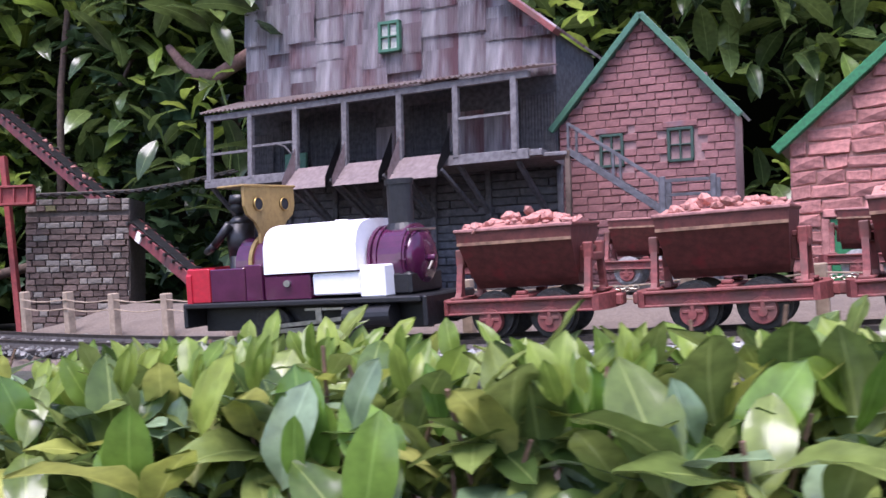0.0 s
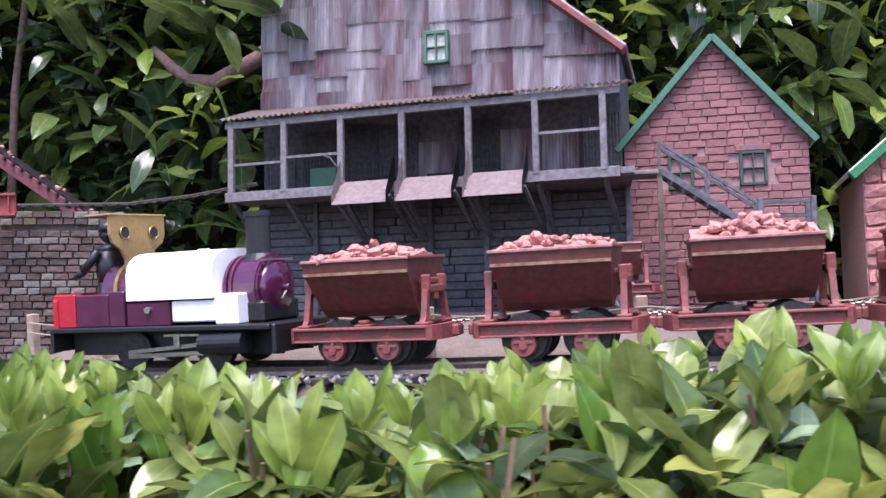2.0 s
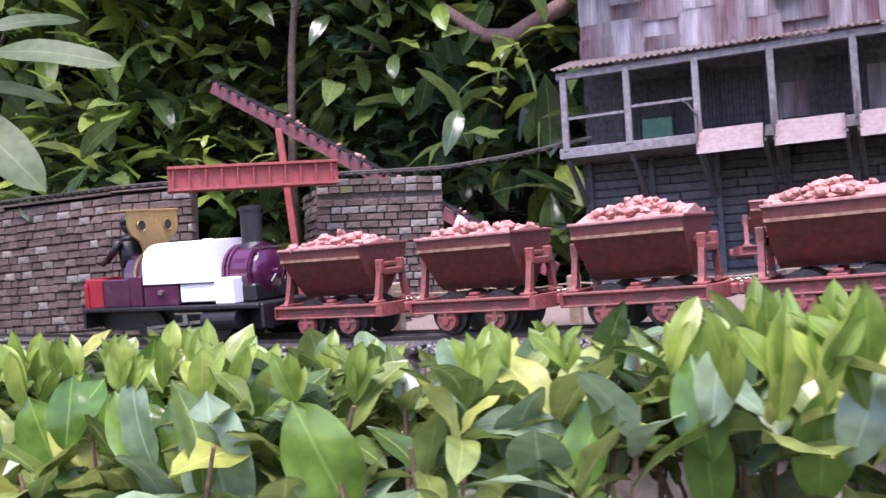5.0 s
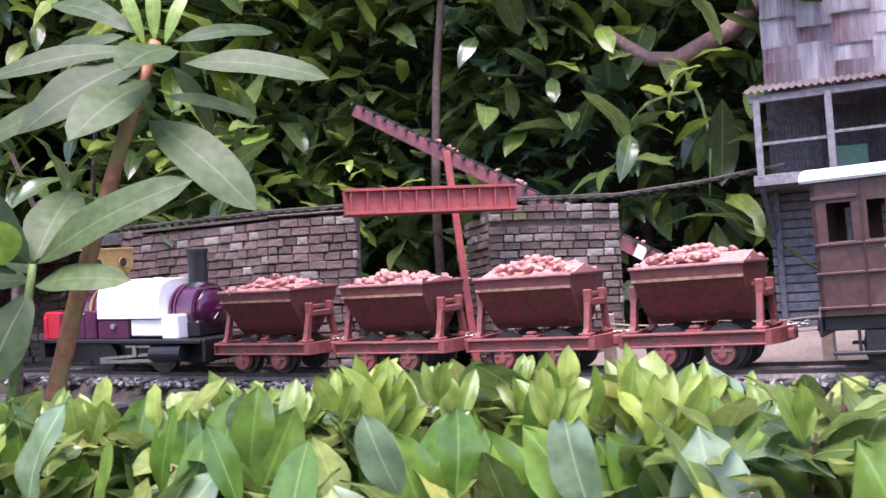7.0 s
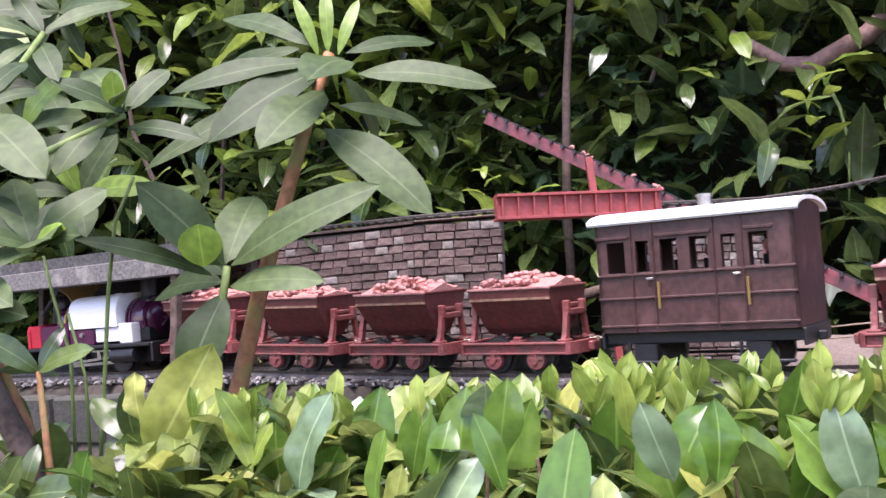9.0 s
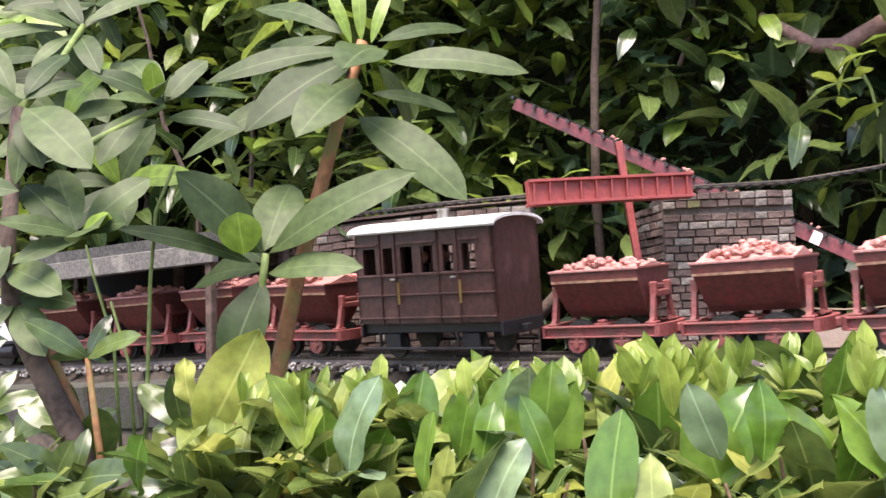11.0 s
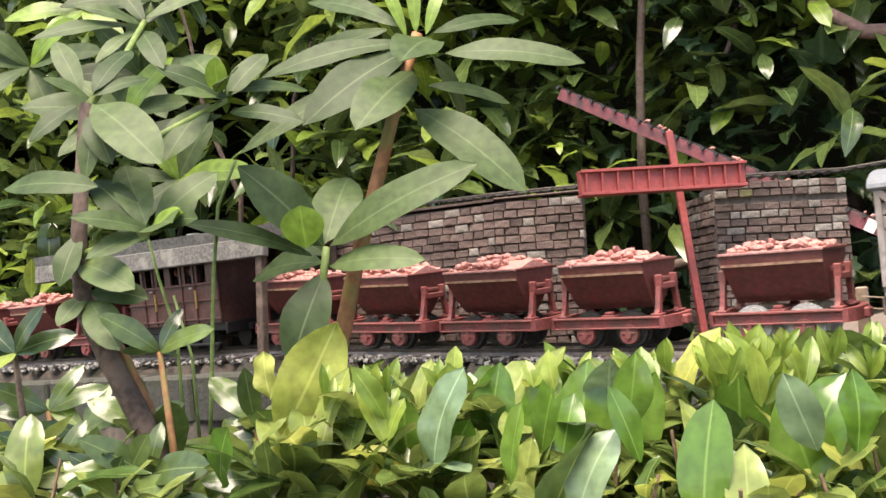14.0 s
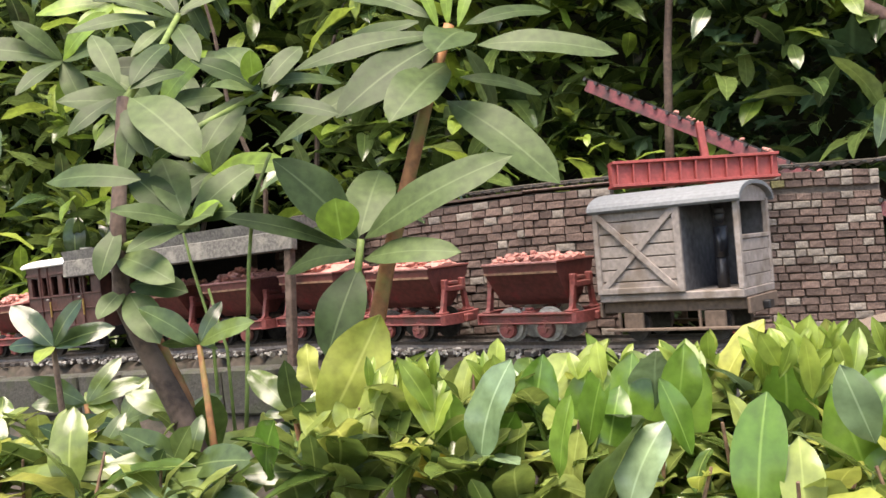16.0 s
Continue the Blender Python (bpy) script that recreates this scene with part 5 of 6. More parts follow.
# fence behind the running line
for k in range(13):
    s = -0.34 + k * 0.082
    m = line_pose(s, 0.062 + rnd.uniform(-0.003, 0.003), 0.120)
    f = thing("fence_post", "short pale wooden fence post carrying rope", "post", m, "posts of the rope fence")
    part("stake", bbox(-0.0042, 0.0042, -0.0042, 0.0042, 0, 0.046 + rnd.uniform(-0.003, 0.003), 0.0008), POST, f)
for z in (0.152, 0.161):
    bm = bmesh.new()
    pts = []
    for i in range(60):
        m = line_pose(-0.36 + i * 0.017, 0.057, z - 0.003 * abs(math.sin((i * 0.017 - 0.02) * math.pi / 0.082)))
        pts.append(m.translation.copy())
    tube(bm, pts, [0.0007] * len(pts), 5)
    tagged(part("fence_rope", bm, POST), "thin sagging rope strung along short fence posts", "rope")

# ---- foliage ----


def leaf_bm(L, W, fold=0.25, curl=0.2, n=8, wave=0.0, blunt=True):
    """One leaf along +y, upper side +z: folded at the midrib, curling at the tip."""
    bm = bmesh.new()
    uvl = bm.loops.layers.uv.new("UVMap")
    rows = []
    for i in range(n + 1):
        f = i / n
        w = W / 2 * max(0.02, math.sin(math.pi * min(1, f * 0.985 + 0.01) ** (1.12 if blunt else 0.9))) ** (0.62 if blunt else 0.75)
        if i in (0, n):
            w = W * 0.02
        y, z = L * f, -curl * L * f * f + 0.05 * L * math.sin(f * 3)
        row = []
        for c in (-1, -0.5, 0, 0.5, 1):
            zz = z + abs(c) * w * fold * 1.6 - (abs(c) ** 2) * w * fold * 0.8 + wave * W * 0.1 * math.sin(f * 11 + c * 2) * abs(c)
            row.append((bm.verts.new((c * w, y, zz)), (c, f)))
        rows.append(row)
    for r0, r1 in zip(rows, rows[1:]):
        for k in range(4):
            q = (r0[k], r0[k + 1], r1[k + 1], r1[k])
            f = bm.faces.new([v for v, _ in q])
            f.smooth = True
            for lp, (_, uv) in zip(f.loops, q):
                lp[uvl].uv = uv
    return bm


def ivy_bm(L):
    bm = bmesh.new()
    uvl = bm.loops.layers.uv.new("UVMap")
    out = [(0, 0), (0.28, -0.08), (0.52, 0.12), (0.36, 0.30), (0.42, 0.52), (0.16, 0.60), (0, 1.0)]
    pts = out + [(-x, y) for x, y in out[-2:0:-1]]
    c = bm.verts.new((0, 0.3 * L, 0.02 * L))
    vs = [bm.verts.new((x * L, y * L, 0.06 * L * abs(x) - 0.12 * L * y * y)) for x, y in pts]
    for i in range(len(vs)):
        f = bm.faces.new((c, vs[i], vs[(i + 1) % len(vs)]))
        a, b = pts[i], pts[(i + 1) % len(vs)]
        for lp, uv in zip(f.loops, ((0, 0.3), a, b)):
            lp[uvl].uv = uv
    return bm


def leaf_mesh(name, bm, mtl):
    me = bpy.data.meshes.new(name)
    bm.to_mesh(me)
    bm.free()
    me.materials.append(mtl)
    return me


def arrays(me):
    co = np.empty(len(me.vertices) * 3)
    me.vertices.foreach_get("co", co)
    uv = np.empty(len(me.loops) * 2)
    me.uv_layers[0].data.foreach_get("uv", uv)
    return co.reshape(-1, 3), [tuple(p.vertices) for p in me.polygons], uv.reshape(-1, 2)


def scatter(name, kinds, poses, mats, parent=None):
    """Many leaves joined into one mesh. kinds: leaf meshes with material slots; poses: (kind, matrix)."""
    cos, faces, uvs, slots, base = [], [], [], [], 0
    data = [(arrays(me), slot) for me, slot in kinds]
    for k, m in poses:
        (co, fs, uv), slot = data[k]
        mm = np.array(m)
        cos.append(co @ mm[:3, :3].T + mm[:3, 3])
        faces += [tuple(i + base for i in f) for f in fs]
        slots += [slot] * len(fs)
        uvs.append(uv)
        base += len(co)
    me = bpy.data.meshes.new(name)
    me.from_pydata(np.concatenate(cos).tolist(), [], faces)
    me.uv_layers.new(name="UVMap").data.foreach_set("uv", np.concatenate(uvs).ravel())
    for mm in mats:
        me.materials.append(mm)
    me.polygons.foreach_set("material_index", slots)
    me.polygons.foreach_set("use_smooth", [True] * len(faces))
    ob = new(name, me)
    ob.parent = parent
    return ob


def leaf_pose(base, tip, roll=0.0, L=1.0, normal=(0, 0, 1)):
    """Lays a leaf of length L from base to tip, its upper side towards normal."""
    y = Vector(tip) - Vector(base)
    k = y.length / L
    y.normalize()
    x = y.cross(Vector(normal))
    if x.length < 1e-4:
        x = Vector((1, 0, 0))
    x.normalize()
    z = x.cross(y)
    m = Matrix((x, y, z)).transposed().to_4x4() @ Matrix.Rotation(roll, 4, "Y") @ Matrix.Scale(k, 4)
    m.translation = Vector(base)
    return m


def spray(c, d, n, L, r, poses, kinds, spread=1.0, spiral=2.4, rise=0.32):
    """A shoot: leaves set spirally round a stem that starts at c and points along d."""
    d = Vector(d).normalized()
    s = d.cross(Vector((0.37, 0.2, 0.9))).normalized()
    u = d.cross(s)
    a0 = r.uniform(0, 6.28)
    for i in range(n):
        a = a0 + spiral * i
        out = s * math.cos(a) + u * math.sin(a)
        b = Vector(c) + d * (L * rise * i)
        t = (out * spread + d * r.uniform(0.3, 1.1) + Vector((0, 0, r.uniform(-0.35, 0.15)))).normalized()
        l = L * r.uniform(0.7, 1.2)
        poses.append((r.choice(kinds), leaf_pose(b, b + t * l, r.uniform(-0.5, 0.5))))


rnd = random.Random(21)
K_BACK = [leaf_mesh("leaf", leaf_bm(1, 0.38, 0.25, c, 6, 0.6, False), L_BACK) for c in (0.1, 0.3)]
K_BRIGHT = [leaf_mesh("leaf", leaf_bm(1, 0.36, 0.3, 0.15, 6, 0.8), L_BRIGHT)]
K_IVY = [leaf_mesh("leaf", ivy_bm(1), L_IVY)]
KINDS = [(K_BACK[0], 0), (K_BACK[1], 0), (K_BRIGHT[0], 1), (K_IVY[0], 2)]

# laurel thicket behind the buildings
thicket = thing("laurel_thicket", "dense glossy laurel and ivy thicket behind the buildings", "shrub", kind="stuff")
poses = []
for k in range(2700):
    x = rnd.uniform(-2.5, 1.5)
    face = 1.50 + 0.10 * math.sin(x * 5) + 0.06 * math.sin(x * 11 + 1) + (0.28 if x < -1.05 else 0) + max(0, (-1.05 - x)) * 0.4
    y = face + abs(rnd.gauss(0, 0.10))
    z = rnd.uniform(0.14, 1.05)
    if x > -0.62 and rnd.random() < (0.45 if z < 0.42 else 0.05) * (1.25 if x > 0.15 else 1.0):
        continue
    d = (rnd.uniform(-0.6, 0.6), -rnd.uniform(0.1, 1.0), rnd.uniform(0.0, 1.0))
    spray((x, y, z), d, rnd.randint(4, 8), rnd.uniform(0.050, 0.085), rnd, poses, (0, 1, 0, 2, 1, 2) if x < -0.75 else (0, 1, 0, 1, 1, 0, 1, 2))
for k in range(110):
    c = (rnd.uniform(-0.52, -0.05), rnd.uniform(1.43, 1.50), rnd.uniform(0.40, 0.66))
    if c[0] > -0.25 and c[2] < 0.5:
        continue
    spray(c, (rnd.uniform(-0.6, 0.6), -rnd.uniform(0.2, 0.8), rnd.uniform(0.1, 0.9)), rnd.randint(4, 7), rnd.uniform(0.045, 0.07), rnd, poses, (0, 1, 0, 1, 2))
for k in range(230):
    x = rnd.gauss(-0.42, 0.14)
    spray((x, (1.45 if x < -0.44 else 1.40) + rnd.uniform(0, 0.10), rnd.uniform(0.16, 0.56)), (rnd.uniform(-0.5, 0.5), -0.7, rnd.uniform(-0.8, 0.4)), rnd.randint(1, 3), rnd.uniform(0.03, 0.045), rnd, poses, (3,))
# half of these leaves take the bright colour to paint in skylight
for k in range(90):
    c = (rnd.uniform(-0.88, -0.46), rnd.uniform(1.53, 1.60), rnd.uniform(0.33, 0.75))
    spray(c, (rnd.uniform(-0.6, 0.6), -rnd.uniform(0.2, 0.7), rnd.uniform(0.4, 1.0)), rnd.randint(4, 7), rnd.uniform(0.05, 0.075), rnd, poses, (0, 1, 2, 2))
# the conveyor's head stands clear of the leaves
poses = [(k, m) for k, m in poses if not (-0.80 < m.translation.x < -0.56 and m.translation.y < 1.52 and 0.33 < m.translation.z < 0.52)]
tagged(scatter("foliage", KINDS, poses, [L_BACK, L_BRIGHT, L_IVY], thicket), kind="stuff")
bm = bmesh.new()
for k in range(12):
    x, y = rnd.uniform(-2.2, 1.2), rnd.uniform(1.62, 1.9)
    p = [Vector((x, y, 0.12))]
    for i in range(6):
        p.append(p[-1] + Vector((rnd.uniform(-0.05, 0.05), rnd.uniform(-0.03, 0.03), rnd.uniform(0.10, 0.18))))
    r0 = rnd.uniform(0.003, 0.008)
    tube(bm, p, [r0 * (1 - 0.12 * i) for i in range(7)], 6)
tagged(part("stems", bm, BARK, thicket), kind="stuff")
# near-black sheet closing the view behind; its colour stands in for leaf shade
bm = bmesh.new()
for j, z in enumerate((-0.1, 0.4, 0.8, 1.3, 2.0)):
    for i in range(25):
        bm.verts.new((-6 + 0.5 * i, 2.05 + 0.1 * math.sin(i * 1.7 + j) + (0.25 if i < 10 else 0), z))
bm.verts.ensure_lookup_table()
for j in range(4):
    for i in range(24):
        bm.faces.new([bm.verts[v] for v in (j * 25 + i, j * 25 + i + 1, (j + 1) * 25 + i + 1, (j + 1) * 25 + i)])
tagged(part("hedge_backing", bm, DEEP, smooth=True), "near-black sheet coloured as the shade behind the thicket", "backdrop", kind="structure")
# bright young laurel shoots that stand out
shoots = thing("laurel_sapling", "young bright green laurel shoots by the shed", "shrub")
poses = []
for c, d, n, L in (((-0.355, 1.36, 0.345), (-0.2, -0.5, 0.8), 7, 0.042), ((-0.345, 1.355, 0.40), (0.1, -0.4, 0.8), 5, 0.036), ((0.135, 1.36, 0.46), (0.1, -0.5, 0.7), 8, 0.055), ((0.10, 1.40, 0.50), (-0.3, -0.5, 0.7), 7, 0.055),
                   ((0.115, 1.38, 0.40), (0.4, -0.6, 0.3), 6, 0.05), ((0.325, 1.22, 0.275), (0.5, -0.5, 0.3), 6, 0.05), ((0.16, 1.42, 0.55), (0.3, -0.5, 0.6), 8, 0.06), ((-0.70, 1.43, 0.335), (0, -0.4, 0.8), 4, 0.028), ((-0.66, 1.44, 0.30), (0.3, -0.4, 0.8), 5, 0.03)):
    spray(c, d, n, L, rnd, poses, (2,))
scatter("foliage", KINDS, poses, [L_BACK, L_BRIGHT, L_IVY], shoots)

# bare pinkish branch beside the shed
branch = thing("bare_branch", "bent bare pinkish branch reaching out of the thicket", "branch")
bm = bmesh.new()
tube(bm, [(-0.22, 1.34, 0.56), (-0.25, 1.345, 0.515), (-0.29, 1.355, 0.478), (-0.345, 1.37, 0.452), (-0.375, 1.375, 0.456), (-0.395, 1.38, 0.472), (-0.42, 1.40, 0.50)], [0.012, 0.011, 0.0105, 0.0095, 0.008, 0.007, 0.005], 10)
part("limb", bm, PALEBARK, branch, smooth=True)
bm = bmesh.new()
tube(bm, [(-0.345, 1.37, 0.452), (-0.335, 1.36, 0.43), (-0.325, 1.355, 0.40), (-0.32, 1.35, 0.36), (-0.325, 1.35, 0.30)], [0.003, 0.0022, 0.002, 0.0018, 0.001], 6)
part("twig", bm, STEMG, branch, smooth=True)
for pts, r in (([(-0.60, 1.48, 0.15), (-0.605, 1.47, 0.32), (-0.60, 1.46, 0.46), (-0.585, 1.46, 0.62), (-0.59, 1.46, 0.8)], 0.006), ([(-0.47, 1.46, 0.9), (-0.475, 1.45, 0.62), (-0.48, 1.45, 0.52), (-0.505, 1.44, 0.46)], 0.004),
                ([(-0.36, 1.50, 0.15), (-0.355, 1.5, 0.4), (-0.36, 1.5, 0.6), (-0.35, 1.5, 0.9)], 0.009), ([(-0.72, 1.40, 0.14), (-0.66, 1.40, 0.20), (-0.60, 1.41, 0.215), (-0.52, 1.42, 0.235)], 0.008)):
    bm = bmesh.new()
    tube(bm, pts, [r * (1 - 0.1 * i) for i in range(len(pts))], 8)
    tagged(part("thicket_stem", bm, BARK, smooth=True), "thin brown upright stem among dark leaves", "stem")

# ---- clipped hedge in front of the line ----
HEDGE = smooth_line([(1.2, 0.10), (0.75, 0.27), (0.4, 0.40), (0.15, 0.475), (-0.125, 0.54), (-0.36, 0.645), (-0.60, 0.775), (-0.80, 0.835), (-1.05, 0.87), (-1.4, 0.93), (-1.9, 1.1)], 10)
HRUN = [0.0]
for p, q in zip(HEDGE, HEDGE[1:]):
    HRUN.append(HRUN[-1] + (q - p).length)


def hedge_at(f):
    s = f * HRUN[-1]
    return Vector((np.interp(s, HRUN, [p.x for p in HEDGE]), np.interp(s, HRUN, [p.y for p in HEDGE])))


hedge = thing("clipped_hedge", "low clipped broadleaf hedge, glossy green with cut twigs", "hedge")
K_HEDGE = [leaf_mesh("leaf", leaf_bm(1, w, f, c, 8, 0.7), L_HEDGE) for w, f, c in ((0.46, 0.25, 0.15), (0.40, 0.35, 0.35), (0.52, 0.2, 0.0))]
K_GREY = [leaf_mesh("leaf", leaf_bm(1, 0.5, 0.2, 0.25, 8, 0.5), L_GREY)]
K_LIME = [leaf_mesh("leaf", leaf_bm(1, 0.42, 0.3, 0.2, 8, 0.9), L_LIME)]
K_RUST = [leaf_mesh("leaf", leaf_bm(1, 0.4, 0.5, 0.4, 8, 1.0), L_RUST)]
K_YEL = [leaf_mesh("leaf", leaf_bm(1, 0.55, 0.2, 0.1, 8, 1.2), L_YELLOW)]
HK = [(K_HEDGE[0], 0), (K_HEDGE[1], 0), (K_HEDGE[2], 0), (K_GREY[0], 1), (K_LIME[0], 2), (K_RUST[0], 3)]
poses, near = [], []


def hedge_top(x):
    return 0.1375 - 0.022 * min(1, max(0, (-0.78 - x) / 0.15)) - 0.004 * math.sin(x * 23) + 0.004 * min(1, max(0, x + 0.3) / 0.3) + 0.010 * min(1, max(0, x + 0.15) / 0.15)


twigs = bmesh.new()
for k in range(2150):
    f = rnd.uniform(0.08, 0.93)
    c, c2 = hedge_at(f), hedge_at(f + 0.005)
    d = (c2 - c).normalized()
    n = Vector((d.y, -d.x))
    if n.y > 0:
        n = -n
    across = rnd.uniform(-0.085, 0.085)
    p = c + n * across
    if p.x < -0.88 and rnd.random() < 0.7:
        continue
    top = hedge_top(p.x) - (0.032 if -0.80 < p.x < -0.57 and p.y < 0.825 else 0.0)
    depth = abs(rnd.gauss(0, 0.022)) if across < 0.055 else rnd.uniform(0, 0.11)
    L = rnd.uniform(0.018, 0.046) * (1.3 if p.x < -0.5 else 1.0)
    z = top - L * 0.95 - depth
    up = Vector((rnd.uniform(-0.5, 0.5), rnd.uniform(-0.8, 0.3), rnd.uniform(0.5, 1.1)))
    kinds = (0, 1, 2, 0, 1, 2, 0, 3, 4) if depth < 0.02 else (0, 1, 2, 2, 1, 3)
    if rnd.random() < 0.004:
        kinds, L = (5,), 0.016
    spray((p.x, p.y, z), up, rnd.randint(3, 5), L, rnd, near if depth < 0.01 and -0.75 < p.x < 0.1 and across > 0.0 and len(near) < 280 else poses, kinds, 0.75, 2.4, 0.07)
    if k % 3 == 0:
        q = Vector((p.x, p.y, z))
        tube(twigs, [q - Vector((rnd.uniform(-0.025, 0.025), rnd.uniform(-0.02, 0.02), 0.06)), q - Vector((0.002, 0.001, 0.02)), q + up.normalized() * rnd.uniform(0.010, 0.036)], [0.0014, 0.0011, 0.0008], 5)
tagged(scatter("foliage", HK, poses, [L_HEDGE, L_GREY, L_LIME, L_RUST], hedge), kind="stuff")
tagged(part("twig_mass", twigs, TWIG, hedge), kind="stuff")
# young upright shoots along the clipped top
poses = []
for k in range(330):
    c = hedge_at(rnd.uniform(0.10, 0.90)) + Vector((rnd.uniform(-0.03, 0.03), rnd.uniform(-0.08, 0.07)))
    if c.x < -0.86:
        continue
    L = rnd.uniform(0.014, 0.030)
    for i in range(rnd.randint(2, 5)):
        b = Vector((c.x, c.y, hedge_top(c.x) - L * rnd.uniform(0.75, 1.25)))
        d = Vector((rnd.uniform(-0.6, 0.6), rnd.uniform(-0.6, 0.4), rnd.uniform(0.6, 1.2))).normalized()
        poses.append((rnd.choice((0, 1, 2)), leaf_pose(b, b + d * L * rnd.uniform(0.7, 1.2), 0.0, 1.0, (rnd.uniform(-0.6, 0.6), -1, 0.6))))
YK = [(leaf_mesh("leaf", leaf_bm(1, w, f, 0.1, 6, 0.9), L_BRIGHT), 0) for w, f in ((0.36, 0.5), (0.46, 0.35), (0.30, 0.6))]
tagged(scatter("young_growth", YK, poses, [L_BRIGHT], hedge), kind="stuff")
for kd, m in near:
    share("leaf", HK[kd][0], hedge, m)

# broad leaves standing up along the near face
BROAD = [leaf_mesh("broad_leaf", leaf_bm(1, w, f, c, 10, v), L_BIG) for w, f, c, v in ((0.44, 0.18, 0.05, 0.4), (0.50, 0.25, 0.12, 0.7), (0.38, 0.3, -0.05, 0.5), (0.55, 0.15, 0.18, 0.9))]
BROADG = [leaf_mesh("broad_leaf", leaf_bm(1, w, 0.2, c, 10, 0.6), L_GREY) for w, c in ((0.48, 0.1), (0.54, 0.2))]
for k in range(120):
    f = rnd.uniform(0.12, 0.68)
    c = hedge_at(f)
    if c.x < -0.80:
        continue
    big = 1.0 if c.x < -0.42 else 0.72
    L = rnd.uniform(0.032, 0.058) * big
    b = Vector((c.x + rnd.uniform(-0.02, 0.02), c.y - rnd.uniform(0.02, 0.085), 0))
    b.z = hedge_top(b.x) - L - rnd.uniform(0.0, 0.032)
    d = Vector((rnd.uniform(-0.45, 0.45), rnd.uniform(-0.45, 0.15), 1.0)).normalized()
    share("broad_leaf", rnd.choice(BROAD * 2 + BROADG), hedge, leaf_pose(b, b + d * L, rnd.uniform(-0.3, 0.3), 1.0, (rnd.uniform(-0.7, 0.7), -1, 0.55)))

# leaves with a place of their own: base x y z, tip x y z, width over length
TOP = [
    (-0.832, 1.083, 0.378, -0.908, 1.035, 0.317, 0.36),
    (-0.811, 1.084, 0.386, -0.829, 1.016, 0.355, 0.50),
    (-0.803, 1.086, 0.375, -0.692, 1.073, 0.362, 0.24),
    (-0.834, 1.083, 0.385, -0.945, 1.058, 0.363, 0.20),
    (-0.847, 1.084, 0.361, -0.964, 1.054, 0.303, 0.16),
    (-0.826, 1.076, 0.358, -0.863, 1.009, 0.305, 0.42),
    (-0.818, 1.087, 0.350, -0.750, 1.113, 0.341, 0.20),
    (-0.827, 1.079, 0.330, -0.743, 1.042, 0.258, 0.34),
    (-0.811, 1.083, 0.391, -0.739, 1.125, 0.416, 0.20),
    (-0.847, 1.081, 0.396, -0.930, 1.107, 0.383, 0.25),
    (-0.812, 1.085, 0.373, -0.787, 1.132, 0.332, 0.30),
    (-0.838, 1.081, 0.399, -0.923, 1.131, 0.449, 0.22),
]
MID = [
    (-0.892, 1.017, 0.218, -0.939, 0.978, 0.273, 0.46),
    (-0.892, 1.027, 0.220, -0.881, 1.071, 0.280, 0.50),
    (-0.887, 1.017, 0.217, -0.780, 0.988, 0.270, 0.27),
    (-0.888, 1.019, 0.203, -0.817, 0.983, 0.204, 0.30),
    (-0.900, 1.017, 0.211, -0.979, 0.970, 0.237, 0.17),
    (-0.893, 1.018, 0.206, -0.963, 1.075, 0.205, 0.30),
    (-0.892, 1.019, 0.197, -0.913, 0.995, 0.135, 0.50),
    (-0.892, 1.028, 0.212, -0.945, 1.092, 0.241, 0.30),
]
LEFT = [
    (-0.944, 0.963, 0.317, -0.984, 0.938, 0.336, 0.34),
    (-0.944, 0.963, 0.317, -0.920, 0.980, 0.353, 0.40),
    (-0.946, 0.962, 0.319, -0.983, 0.996, 0.363, 0.40),
    (-0.946, 0.963, 0.315, -0.965, 0.922, 0.313, 0.30),
    (-0.943, 0.964, 0.307, -0.889, 0.948, 0.296, 0.26),
    (-0.956, 0.962, 0.313, -0.975, 0.926, 0.271, 0.40),
    (-0.947, 0.962, 0.321, -0.931, 0.932, 0.327, 0.60),
    (-0.948, 0.964, 0.305, -1.026, 0.942, 0.278, 0.20),
    (-0.944, 0.962, 0.321, -0.895, 1.004, 0.333, 0.20),
]
FARL = [
    (-1.013, 0.900, 0.305, -1.031, 0.877, 0.314, 0.30),
    (-1.011, 0.899, 0.306, -0.982, 0.920, 0.323, 0.30),
    (-1.010, 0.900, 0.301, -0.957, 0.868, 0.258, 0.42),
    (-1.014, 0.900, 0.298, -0.993, 0.885, 0.261, 0.40),
    (-1.020, 0.900, 0.301, -1.043, 0.881, 0.277, 0.35),
    (-1.010, 0.899, 0.308, -1.000, 0.936, 0.349, 0.30),
    (-1.017, 0.899, 0.308, -1.042, 0.913, 0.350, 0.30),
    (-1.007, 0.901, 0.297, -1.010, 0.885, 0.252, 0.30),
]
